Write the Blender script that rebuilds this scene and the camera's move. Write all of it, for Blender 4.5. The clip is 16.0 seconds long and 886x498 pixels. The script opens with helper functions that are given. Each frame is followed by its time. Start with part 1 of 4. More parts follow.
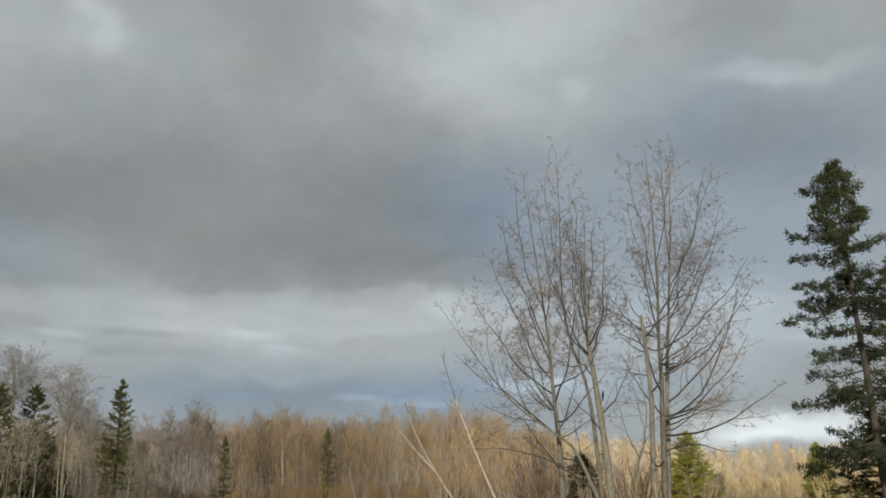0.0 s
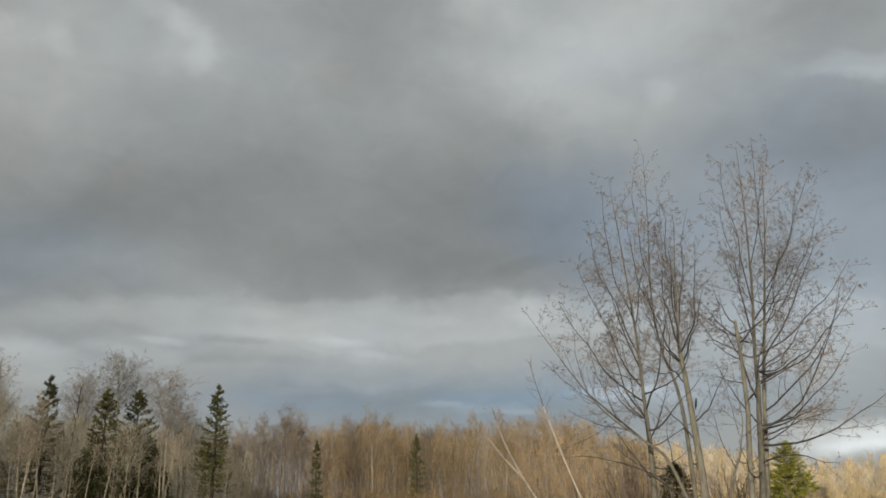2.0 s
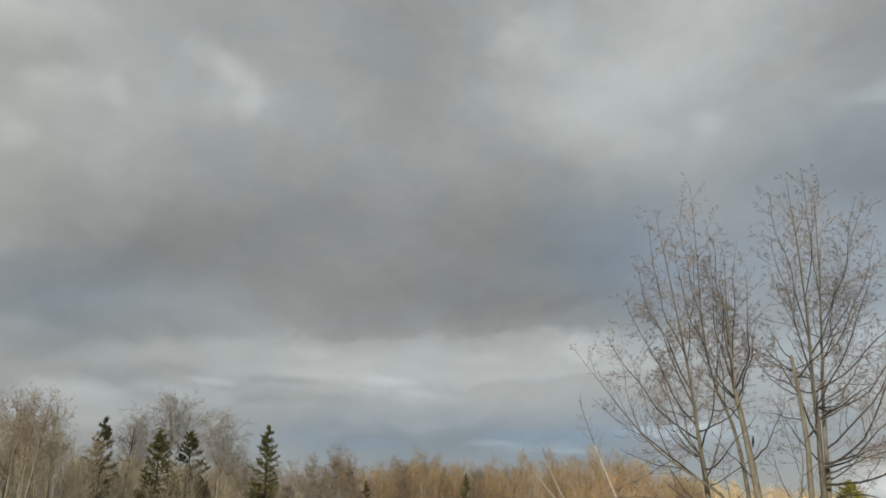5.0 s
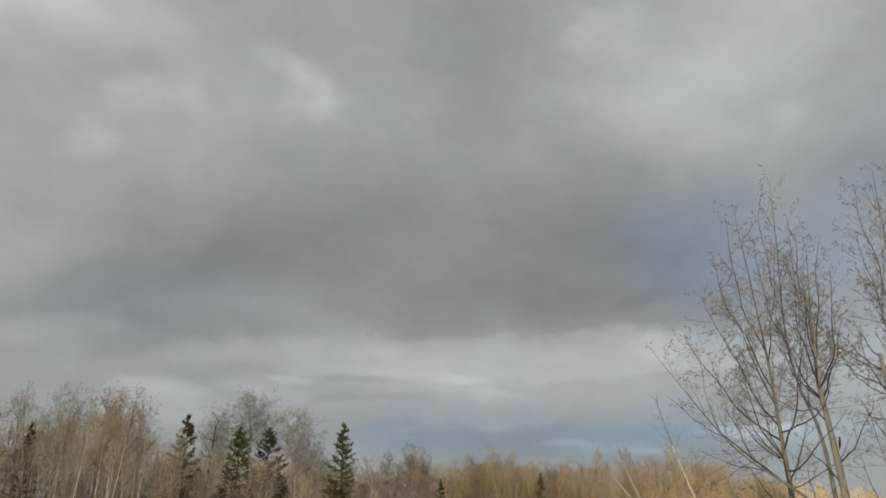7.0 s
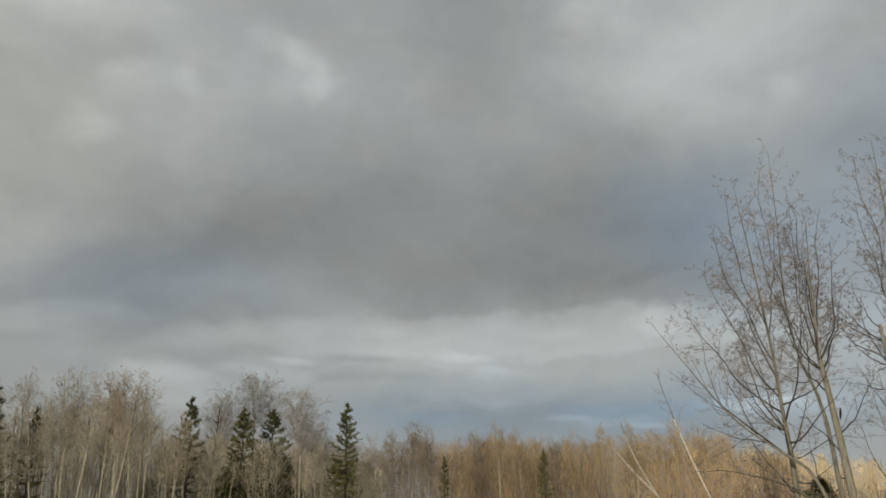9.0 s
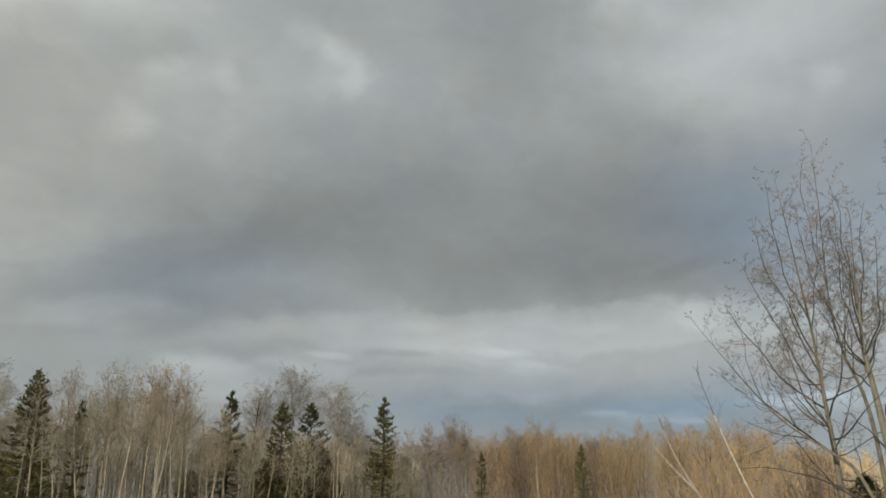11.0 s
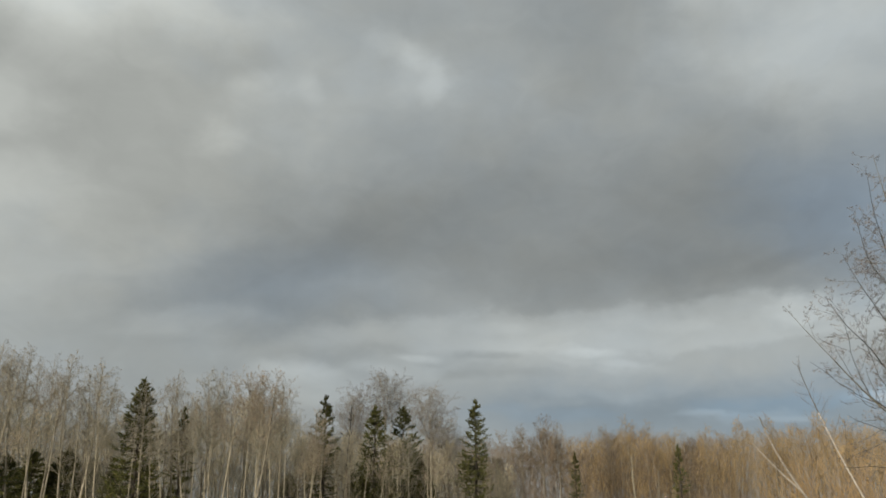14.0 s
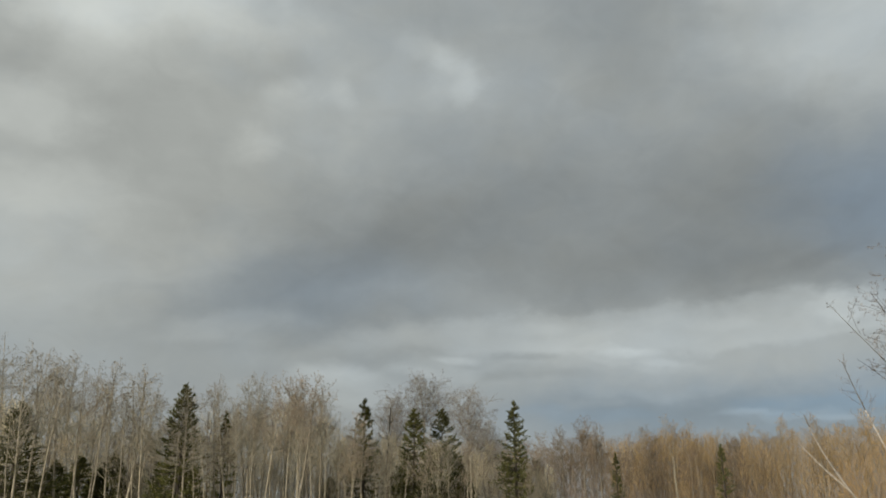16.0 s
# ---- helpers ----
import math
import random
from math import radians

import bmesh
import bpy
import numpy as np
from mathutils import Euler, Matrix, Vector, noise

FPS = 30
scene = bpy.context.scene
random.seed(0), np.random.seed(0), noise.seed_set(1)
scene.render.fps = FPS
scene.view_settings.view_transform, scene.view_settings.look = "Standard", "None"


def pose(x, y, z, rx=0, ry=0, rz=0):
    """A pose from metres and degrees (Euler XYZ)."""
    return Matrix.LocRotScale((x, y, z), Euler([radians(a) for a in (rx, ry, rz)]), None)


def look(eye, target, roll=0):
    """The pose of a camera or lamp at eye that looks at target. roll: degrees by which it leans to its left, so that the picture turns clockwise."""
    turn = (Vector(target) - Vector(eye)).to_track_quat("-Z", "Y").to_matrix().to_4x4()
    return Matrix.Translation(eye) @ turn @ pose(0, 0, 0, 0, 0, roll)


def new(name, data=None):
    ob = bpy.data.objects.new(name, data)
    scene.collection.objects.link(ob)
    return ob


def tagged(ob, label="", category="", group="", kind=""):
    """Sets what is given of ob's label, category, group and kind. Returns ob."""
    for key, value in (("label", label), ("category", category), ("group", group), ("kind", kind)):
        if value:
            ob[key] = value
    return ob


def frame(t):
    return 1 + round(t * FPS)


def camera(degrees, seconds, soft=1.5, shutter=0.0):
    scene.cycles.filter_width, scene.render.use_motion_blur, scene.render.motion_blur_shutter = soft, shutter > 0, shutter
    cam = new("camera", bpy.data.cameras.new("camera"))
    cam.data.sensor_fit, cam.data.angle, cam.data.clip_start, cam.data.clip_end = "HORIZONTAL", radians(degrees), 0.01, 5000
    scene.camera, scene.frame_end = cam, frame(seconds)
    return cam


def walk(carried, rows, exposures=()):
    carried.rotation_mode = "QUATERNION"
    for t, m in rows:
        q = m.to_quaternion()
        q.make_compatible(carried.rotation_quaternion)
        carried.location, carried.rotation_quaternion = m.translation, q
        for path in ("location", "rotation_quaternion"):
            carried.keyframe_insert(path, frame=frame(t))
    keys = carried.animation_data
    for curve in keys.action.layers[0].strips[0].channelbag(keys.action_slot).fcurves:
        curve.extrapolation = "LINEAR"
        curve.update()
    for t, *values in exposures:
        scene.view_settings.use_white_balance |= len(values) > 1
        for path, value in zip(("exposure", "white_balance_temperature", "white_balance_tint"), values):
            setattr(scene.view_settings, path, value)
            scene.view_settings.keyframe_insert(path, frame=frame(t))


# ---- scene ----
# The place: a wet spring meadow edge with bare poplars, a tall spruce, and woods under a broken overcast sky.
# The camera stands in one spot at eye height and turns slowly from right to left.
EYE = (0.0, 0.0, 1.6)
cam = camera(56.78, 16.0, soft=1.75)
# seconds, heading (degrees, left is positive), tilt upwards, roll
TURN = [
    (0.0, 0.03, 16.28, -1.49),
    (0.5, 2.3, 18.28, -1.18),
    (1.0, 3.68, 19.82, -0.94),
    (1.5, 4.6, 18.19, -0.66),
    (2.0, 6.24, 16.84, -0.49),
    (2.5, 6.68, 16.9, -0.76),
    (3.0, 6.86, 16.53, -0.85),
    (3.5, 6.48, 16.16, -0.89),
    (4.0, 6.23, 16.17, -0.94),
    (4.5, 8.34, 17.32, -0.78),
    (5.0, 9.6, 19.5, -0.43),
    (5.2, 10.5, 20.02, -0.35),
    (7.3, 14.95, 19.1, 0.59),
    (7.5, 14.67, 18.49, 0.4),
    (8.0, 14.05, 18.34, -0.31),
    (8.5, 14.24, 17.7, -0.69),
    (9.0, 14.85, 17.94, -0.45),
    (9.2, 15.83, 17.9, -0.12),
    (11.5, 18.1, 17.57, 0.08),
    (12.0, 19.58, 17.8, 0.06),
    (12.5, 21.67, 17.48, 0.03),
    (13.0, 22.37, 17.68, -0.21),
    (13.5, 22.8, 17.81, -0.21),
    (14.0, 23.75, 17.7, 0.02),
    (14.5, 24.05, 17.6, -0.1),
    (15.0, 24.67, 17.03, 0.07),
    (15.5, 27.01, 16.8, 0.41),
    (16.0, 26.34, 17.85, -0.32),
]
walk(cam, [(t, Matrix.Translation(EYE) @ pose(0, 0, 0, 0, 0, h) @ pose(0, 0, 0, 90 + p) @ pose(0, 0, 0, 0, 0, r))
           for t, h, p, r in TURN],
     [(0.0, 0.10, 6350, 11), (0.5, 0.04, 6400, 11), (1.0, -0.04, 6450, 11), (2.0, 0.0, 6550, 11), (5.0, 0.04, 6600, 10.5), (8.0, 0.0, 6600, 10.5),
      (12.0, 0.05, 6500, 9.5), (14.0, 0.04, 6500, 9), (16.0, 0.02, 6450, 8.5)])


def at(az, el, d):
    """The place d metres off over the ground, at a heading and a height angle seen from the eye."""
    a = radians(az)
    return Vector((-d * math.sin(a), d * math.cos(a), EYE[2] + d * math.tan(radians(el))))


def spot(az, d):
    """The place on the ground at a heading and a distance."""
    a = radians(az)
    return Vector((-d * math.sin(a), d * math.cos(a), 0.0))


# ---- light: broken cloud, low warm sun from behind ----
SUN_EL, SUN_AZ = 16.0, 172.0
sun = new("sun", bpy.data.lights.new("sun", "SUN"))
sun.data.energy, sun.data.angle, sun.data.color = 3.8, radians(0.6), (1.0, 0.87, 0.70)
sa = radians(SUN_AZ)
sun_dir = Vector((-math.sin(sa) * math.cos(radians(SUN_EL)), math.cos(sa) * math.cos(radians(SUN_EL)), math.sin(radians(SUN_EL))))
sun.matrix_world = look(sun_dir * 50, (0, 0, 0))


class Tree:
    """Short calls for building a node tree."""

    def __init__(self, tree):
        self.t = tree

    def node(self, kind, **settings):
        n = self.t.nodes.new(kind)
        for key, value in settings.items():
            setattr(n, key, value)
        return n

    def link(self, a, b):
        self.t.links.new(a, b)

    def put(self, socket, value):
        if isinstance(value, bpy.types.NodeSocket):
            self.link(value, socket)
        else:
            socket.default_value = value

    def math(self, op, a, b=0.0, c=0.0, clamp=False):
        n = self.node("ShaderNodeMath", operation=op, use_clamp=clamp)
        for s, v in zip(n.inputs, (a, b, c)):
            self.put(s, v)
        return n.outputs[0]

    def mix(self, fac, a, b, blend="MIX"):
        n = self.node("ShaderNodeMix", data_type="RGBA", blend_type=blend)
        self.put(n.inputs[0], fac)
        self.put(n.inputs[6], a)
        self.put(n.inputs[7], b)
        return n.outputs[2]

    def noise(self, vec, scale, detail=4.0, rough=0.55):
        n = self.node("ShaderNodeTexNoise")
        if vec is not None:
            self.link(vec, n.inputs["Vector"])
        n.inputs["Scale"].default_value, n.inputs["Detail"].default_value = scale, detail
        n.inputs["Roughness"].default_value = rough
        return n

    def ramp(self, fac, stops):
        n = self.node("ShaderNodeValToRGB")
        self.link(fac, n.inputs[0])
        e = n.color_ramp.elements
        while len(e) < len(stops):
            e.new(0.5)
        for el, (pos, col) in zip(e, stops):
            el.position, el.color = pos, (*col, 1.0)
        return n.outputs[0]


world = bpy.data.worlds.new("cloudy_sky")
scene.world = world
world.use_nodes = True
W = Tree(world.node_tree)
world.node_tree.nodes.clear()
geo = W.node("ShaderNodeTexCoord")
sep = W.node("ShaderNodeSeparateXYZ")
W.link(geo.outputs["Generated"], sep.inputs[0])
dx, dy, dz = sep.outputs
DEG = 180 / math.pi
azn = W.math("MULTIPLY", W.math("ARCTAN2", W.math("MULTIPLY", dx, -1.0), dy), DEG)
eln = W.math("MULTIPLY", W.math("ARCSINE", dz), DEG)
# a flat cloud layer seen in perspective, for the fine structure
inv = W.math("DIVIDE", 1.0, W.math("MAXIMUM", W.math("ADD", W.math("ABSOLUTE", dz), 0.13), 0.05))
lay = W.node("ShaderNodeCombineXYZ")
W.link(W.math("MULTIPLY", dx, inv), lay.inputs[0])
W.link(W.math("MULTIPLY", dy, inv), lay.inputs[1])
LAYER = lay.outputs[0]
flat = W.node("ShaderNodeCombineXYZ")
W.link(azn, flat.inputs[0])
W.link(W.math("MULTIPLY", eln, 1.5), flat.inputs[1])
billow = W.noise(flat.outputs[0], 0.11, 6.0, 0.5)
billow.inputs["Distortion"].default_value = 0.6
wisp = W.noise(flat.outputs[0], 0.32, 6.0, 0.52)
wisp.inputs["Distortion"].default_value = 0.9
strand = W.noise(LAYER, 1.6, 6.0, 0.55)
warp = W.noise(flat.outputs[0], 0.17, 5.0, 0.55)
wsep = W.node("ShaderNodeSeparateXYZ")
W.link(warp.outputs["Color"], wsep.inputs[0])
azw = W.math("ADD", azn, W.math("MULTIPLY", W.math("SUBTRACT", wsep.outputs[0], 0.5), 8.0))
elw = W.math("ADD", eln, W.math("MULTIPLY", W.math("SUBTRACT", wsep.outputs[1], 0.5), 3.4))
plan = W.node("ShaderNodeCombineXYZ")
W.link(azw, plan.inputs[0])
W.link(elw, plan.inputs[1])


# a calmer copy for narrow streaks
fine = W.node("ShaderNodeMix", data_type="VECTOR")
fine.inputs[0].default_value = 0.35
calm = W.node("ShaderNodeCombineXYZ")
W.link(azn, calm.inputs[0])
W.link(eln, calm.inputs[1])
W.link(calm.outputs[0], fine.inputs[4])
W.link(plan.outputs[0], fine.inputs[5])


def cloud(total, az, el, wide, high, amount, lean=0.0, full=1.0, streak=False):
    """Adds a soft cloud or gap to a running sum: its middle, its half width and height in degrees, its strength, its slope.
    full: below 1 the middle is even and the rim is crisper. streak: a narrow one, less torn by the wind."""
    m = W.node("ShaderNodeMapping", vector_type="TEXTURE")
    W.link(fine.outputs[1] if streak else plan.outputs[0], m.inputs[0])
    m.inputs[1].default_value, m.inputs[2].default_value, m.inputs[3].default_value = (az, el, 0), (0, 0, radians(lean)), (wide, high, 1)
    g = W.node("ShaderNodeTexGradient", gradient_type="SPHERICAL")
    W.link(m.outputs[0], g.inputs[0])
    soft = W.node("ShaderNodeMapRange", interpolation_type="SMOOTHERSTEP")
    W.link(g.outputs[1], soft.inputs[0])
    soft.inputs[2].default_value = full
    return W.math("MULTIPLY_ADD", soft.outputs[0], amount, total)


BILLOW, WISP, STRAND = 0.075, 0.045, 0.02
v = W.math("MULTIPLY_ADD", W.math("SUBTRACT", billow.outputs[0], 0.5), BILLOW, 0.62)
v = W.math("MULTIPLY_ADD", W.math("SUBTRACT", wisp.outputs[0], 0.5), WISP, v)
v = W.math("MULTIPLY_ADD", W.math("SUBTRACT", strand.outputs[0], 0.5), STRAND, v)
u = W.math("MULTIPLY_ADD", W.math("SUBTRACT", wsep.outputs[2], 0.5), 0.3, 0.16)
# light and dark clouds
v = cloud(v, 13, 18.2, 28, 6.8, -0.034, 2, 0.85)
v = cloud(v, 14, 19, 34, 12, -0.060, 4)
v = cloud(v, 3, 15.4, 12, 3.2, -0.030, 4)
v = cloud(v, -1, 20, 12, 8, -0.035, 25)
v = cloud(v, 36, 15.2, 16, 4.6, -0.060, -16)
v = cloud(v, 11.5, 33, 9, 8, -0.034, 25, 0.85)
v = cloud(v, -4, 32, 14, 9, 0.065, 0, 0.9)
v = cloud(v, -6, 28, 16, 6, 0.055, 4, 0.8)
v = cloud(v, 1.0, 34, 5, 3.5, 0.04, 0, 0.9)
v = cloud(v, -22, 30.5, 8, 4, -0.035, 0)
v = cloud(v, -25, 25.6, 8, 1.5, 0.06, 8, 0.8)
v = cloud(v, -22, 21.3, 15, 5, -0.068, 4)
v = cloud(v, 35, 28, 22, 10, 0.045)
v = cloud(v, 25.4, 29.4, 4.0, 4.4, 0.040, -30)
v = cloud(v, 27.5, 31.4, 4.0, 2.0, 0.04, 20)
v = cloud(v, 36.2, 28.3, 5.5, 2.0, 0.025, -25)
v = cloud(v, 40.7, 24.5, 3.8, 2.2, 0.05, -10)
v = cloud(v, 42, 30.2, 14, 2.4, -0.03, 8)
v = cloud(v, 48, 33.5, 18, 6.5, 0.14)
v = cloud(v, 55.5, 24.8, 9, 3.0, 0.075, -6, 0.9)
v = cloud(v, 54, 20.0, 10, 2.8, 0.035, 0, 0.9)
v = cloud(v, 56, 17, 18, 11, 0.07)
v = cloud(v, 40, 12.2, 9, 1.4, 0.05, -8)
v = cloud(v, 10, 11.9, 30, 2.0, 0.050, -1, 0.45)
v = cloud(v, 10, 10.4, 32, 4.4, 0.055, -1, 0.9)
v = cloud(v, 13.5, 9.9, 6, 1.0, 0.032, 4, 0.7)
v = cloud(v, 26.5, 9.7, 5, 0.9, 0.055, 5, 0.7)
v = cloud(v, 20.0, 9.0, 4.5, 0.8, -0.028, 3)
v = cloud(v, 32, 8.2, 12, 2.2, 0.06)
v = cloud(v, 33, 12.7, 11, 2.4, -0.06, -8)
v = cloud(v, 34, 9.6, 6, 0.9, 0.045, 2)
v = cloud(v, 28, 9.6, 12, 4.5, -0.042)
v = cloud(v, 6, 5.8, 30, 2.8, -0.055)
v = cloud(v, 12, 7.4, 18, 2.6, -0.022)
v = cloud(v, 12, 7.6, 8, 0.7, 0.02, -3)
v = cloud(v, 3, 5.9, 6, 0.6, 0.035, 3, 0.8)
v = cloud(v, -22, 3.2, 8, 1.8, 0.26, 3, 0.8)
v = cloud(v, -8, 6.4, 6, 2.0, 0.10)
v = cloud(v, -18, 10, 16, 5, 0.085)
v = cloud(v, -0.6, 12.6, 3.5, 1.3, 0.06, -10, 0.8)
v = cloud(v, -6, 6.7, 4.5, 0.7, 0.10, 3, 0.8)
v = cloud(v, -19, 11.5, 5, 1.2, 0.04, 4, 0.8)
v = cloud(v, -14, 33.5, 10, 6, 0.075, 10)
v = cloud(v, 54, 30.5, 9, 5.5, 0.085, 10)
v = cloud(v, 7, 31, 6, 5, 0.020)
v = cloud(v, 29, 26, 8, 4, -0.018)
v = cloud(v, 32, 19.4, 12, 5, -0.036, -6)
v = cloud(v, 17, 19.8, 8, 4, 0.020)
for az, el, wide, high, amount, lean in (
        (25.8, 31.0, 2.6, 1.5, 0.030, 15), (24.6, 28.8, 1.5, 2.2, 0.045, 0), (34.2, 28.2, 1.6, 1.7, 0.030, 0), (38.2, 28.5, 2.8, 1.2, 0.030, -20),
        (4.4, 33.3, 2.6, 1.6, 0.040, 10), (-10.1, 26.5, 1.5, 1.4, 0.035, -30), (-23.5, 25.5, 4.5, 0.7, 0.030, 8),
        (25.4, 10.15, 2.6, 0.42, 0.065, 3), (29.0, 9.5, 3.5, 0.6, 0.030, 6), (13.4, 10.25, 3.0, 0.55, 0.050, 2), (11.2, 9.6, 2.2, 0.4, 0.028, 3),
        (20.6, 10.25, 3.4, 0.5, -0.034, 2), (22.4, 9.0, 4.5, 0.6, -0.022, 3), (17.0, 8.9, 3.5, 0.5, -0.018, 2), (34.0, 9.0, 5.5, 1.1, 0.035, 4),
        (19.5, 12.2, 4.5, 0.6, 0.020, 0), (7.0, 12.0, 4.0, 0.7, 0.022, 0), (6.0, 6.1, 3.2, 0.35, 0.030, 0), (1.0, 5.6, 3.0, 0.3, 0.030, 2),
        (0.8, 15.3, 4.0, 0.9, -0.030, -14), (-24.5, 8.6, 4.0, 0.5, 0.030, 5), (-20.0, 2.8, 3.0, 0.7, 0.05, 0), (16.0, 6.9, 4.0, 0.4, 0.015, -2)):
    v = cloud(v, az, el, wide, high, amount, lean, 0.9, True)
# thin bluish cloud
u = cloud(u, -20, 17, 22, 16, 0.34)
u = cloud(u, -4, 18.2, 12, 7.5, 0.42, 22)
u = cloud(u, 4.6, 6.7, 4.5, 0.7, 0.2, 0, 1.0, True)
u = cloud(u, 4, 6.0, 36, 4.0, 0.47)
u = cloud(u, 0, 6.6, 9, 1.0, 0.35, -4)
u = cloud(u, 17, 6.2, 8, 0.9, 0.2, 4)
u = cloud(u, 35, 15, 13, 5, 0.25)
u = cloud(u, 50, 24, 26, 18, -0.20)
grey = W.mix(u, (0.965, 1.0, 0.95, 1), (0.68, 0.90, 1.16, 1))
lum = W.math("POWER", W.math("MAXIMUM", v, 0.05), 2.2)
lum3 = W.node("ShaderNodeCombineXYZ")
for k in range(3):
    W.link(lum, lum3.inputs[k])
cover = W.mix(1.0, grey, lum3.outputs[0], "MULTIPLY")
sky = W.node("ShaderNodeTexSky", sky_type="NISHITA", sun_disc=False)
sky.sun_elevation, sky.sun_rotation = radians(SUN_EL), radians(-SUN_AZ)
clear = W.mix(1.0, sky.outputs[0], (0.1, 0.1, 0.1, 1), "MULTIPLY")
both = W.mix(W.math("MULTIPLY", u, 0.12, clamp=True), cover, clear)
back = W.node("ShaderNodeBackground")
W.link(both, back.inputs[0])
back.inputs[1].default_value = 1.0
W.link(back.outputs[0], W.node("ShaderNodeOutputWorld").inputs[0])


# ---- materials ----
def material(name, rough=0.9):
    m = bpy.data.materials.new(name)
    m.use_nodes = True
    t = Tree(m.node_tree)
    b = m.node_tree.nodes["Principled BSDF"]
    b.inputs["Roughness"].default_value = rough
    b.inputs["Specular IOR Level"].default_value = 0.25
    return m, t, b


def bark(name, light, dark, stain, scale=9.0, flatten=0.25, bump=0.02):
    """Bark with plates along the stem, dark scars and blotches of lichen."""
    m, t, b = material(name)
    co = t.node("ShaderNodeTexCoord")
    mp = t.node("ShaderNodeMapping")
    t.link(co.outputs["Object"], mp.inputs[0])
    mp.inputs[3].default_value = (1, 1, flatten)
    fine = t.noise(mp.outputs[0], scale, 6.0, 0.65)
    big = t.noise(co.outputs["Object"], 0.9, 3.0, 0.6)
    info = t.node("ShaderNodeObjectInfo")
    col = t.ramp(fine.outputs[0], [(0.36, dark), (0.6, light)])
    col = t.mix(t.math("MULTIPLY", t.math("SUBTRACT", big.outputs[0], 0.45, clamp=True), 3.0, clamp=True), col, (*stain, 1))
    hsv = t.node("ShaderNodeHueSaturation")
    t.link(col, hsv.inputs["Color"])
    t.link(t.math("MULTIPLY_ADD", info.outputs["Random"], 0.45, 0.68), hsv.inputs["Value"])
    t.link(hsv.outputs[0], b.inputs["Base Color"])
    bp = t.node("ShaderNodeBump")
    bp.inputs["Strength"].default_value, bp.inputs["Distance"].default_value = 0.6, bump
    t.link(fine.outputs[0], bp.inputs["Height"])
    t.link(bp.outputs[0], b.inputs["Normal"])
    return m


def varied(name, colours, spread=0.35, rough=0.85, patch=0.25, other=None, tall=1.0):
    """Twigs or needles: each piece takes one of several tones, with broad patches over them. tall: below 1 the patches follow whole trees."""
    m, t, b = material(name, rough)
    g = t.node("ShaderNodeNewGeometry")
    co = t.node("ShaderNodeTexCoord")
    mp = t.node("ShaderNodeMapping")
    t.link(co.outputs["Object"], mp.inputs[0])
    mp.inputs[3].default_value = (1, 1, tall)
    n = t.noise(mp.outputs[0], patch, 3.0, 0.6)
    info = t.node("ShaderNodeObjectInfo")
    f = t.math("ADD", t.math("MULTIPLY", g.outputs["Random Per Island"], 0.55), t.math("MULTIPLY", n.outputs[0], 0.45))
    col = t.ramp(f, [(0.12 + 0.76 * i / (len(colours) - 1), c) for i, c in enumerate(colours)])
    if other:
        turn = t.math("FRACT", t.math("MULTIPLY", info.outputs["Random"], 7.3))
        col = t.mix(t.math("MULTIPLY", turn, turn), col, (*other, 1))
    hsv = t.node("ShaderNodeHueSaturation")
    t.link(col, hsv.inputs["Color"])
    stain = t.noise(mp.outputs[0], patch * 0.7, 2.0, 0.5)
    each = t.math("MULTIPLY_ADD", info.outputs["Random"], spread, 1 - spread / 2)
    t.link(t.math("MULTIPLY", each, t.math("MULTIPLY_ADD", stain.outputs[0], 2.2 if tall == 1 else 3.0, -0.1 if tall == 1 else -0.5)), hsv.inputs["Value"])
    t.link(hsv.outputs[0], b.inputs["Base Color"])
    return m


POPLAR_BARK = bark("poplar_bark", (0.215, 0.208, 0.172), (0.092, 0.088, 0.073), (0.17, 0.166, 0.124))
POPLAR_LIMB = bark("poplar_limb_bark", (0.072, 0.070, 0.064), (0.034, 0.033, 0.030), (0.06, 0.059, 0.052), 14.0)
POPLAR_SIDE = bark("poplar_side_branch_bark", (0.185, 0.178, 0.163), (0.10, 0.097, 0.088), (0.155, 0.15, 0.136), 14.0)
POPLAR_TWIG = varied("poplar_twigs", [(0.22, 0.202, 0.188), (0.31, 0.284, 0.264), (0.41, 0.378, 0.35)])
POPLAR_BUD = varied("poplar_buds", [(0.085, 0.074, 0.07), (0.125, 0.11, 0.104), (0.17, 0.15, 0.142)])
ASPEN_BUD = varied("aspen_buds", [(0.19, 0.182, 0.162), (0.265, 0.255, 0.23), (0.35, 0.34, 0.308)])
ASPEN_BARK = bark("aspen_bark", (0.39, 0.362, 0.29), (0.15, 0.136, 0.104), (0.28, 0.255, 0.186), 6.0, 0.7)
ASPEN_TWIG = varied("aspen_twigs", [(0.22, 0.224, 0.187), (0.33, 0.336, 0.285), (0.44, 0.448, 0.388)], 0.5, other=(0.33, 0.26, 0.165))
ASPEN_BROWN = varied("brownish_aspen_twigs", [(0.235, 0.192, 0.145), (0.34, 0.282, 0.215), (0.445, 0.375, 0.295)], 0.45)
HAZE_TWIG = varied("hazy_grey_twigs", [(0.185, 0.174, 0.163), (0.255, 0.241, 0.226), (0.325, 0.308, 0.29)])
BIRCH_BARK = bark("birch_bark", (0.53, 0.49, 0.435), (0.23, 0.205, 0.175), (0.42, 0.38, 0.325), 5.0, 2.5)
SCAR = bark("scarred_wood", (0.03, 0.026, 0.023), (0.012, 0.011, 0.010), (0.02, 0.018, 0.016))
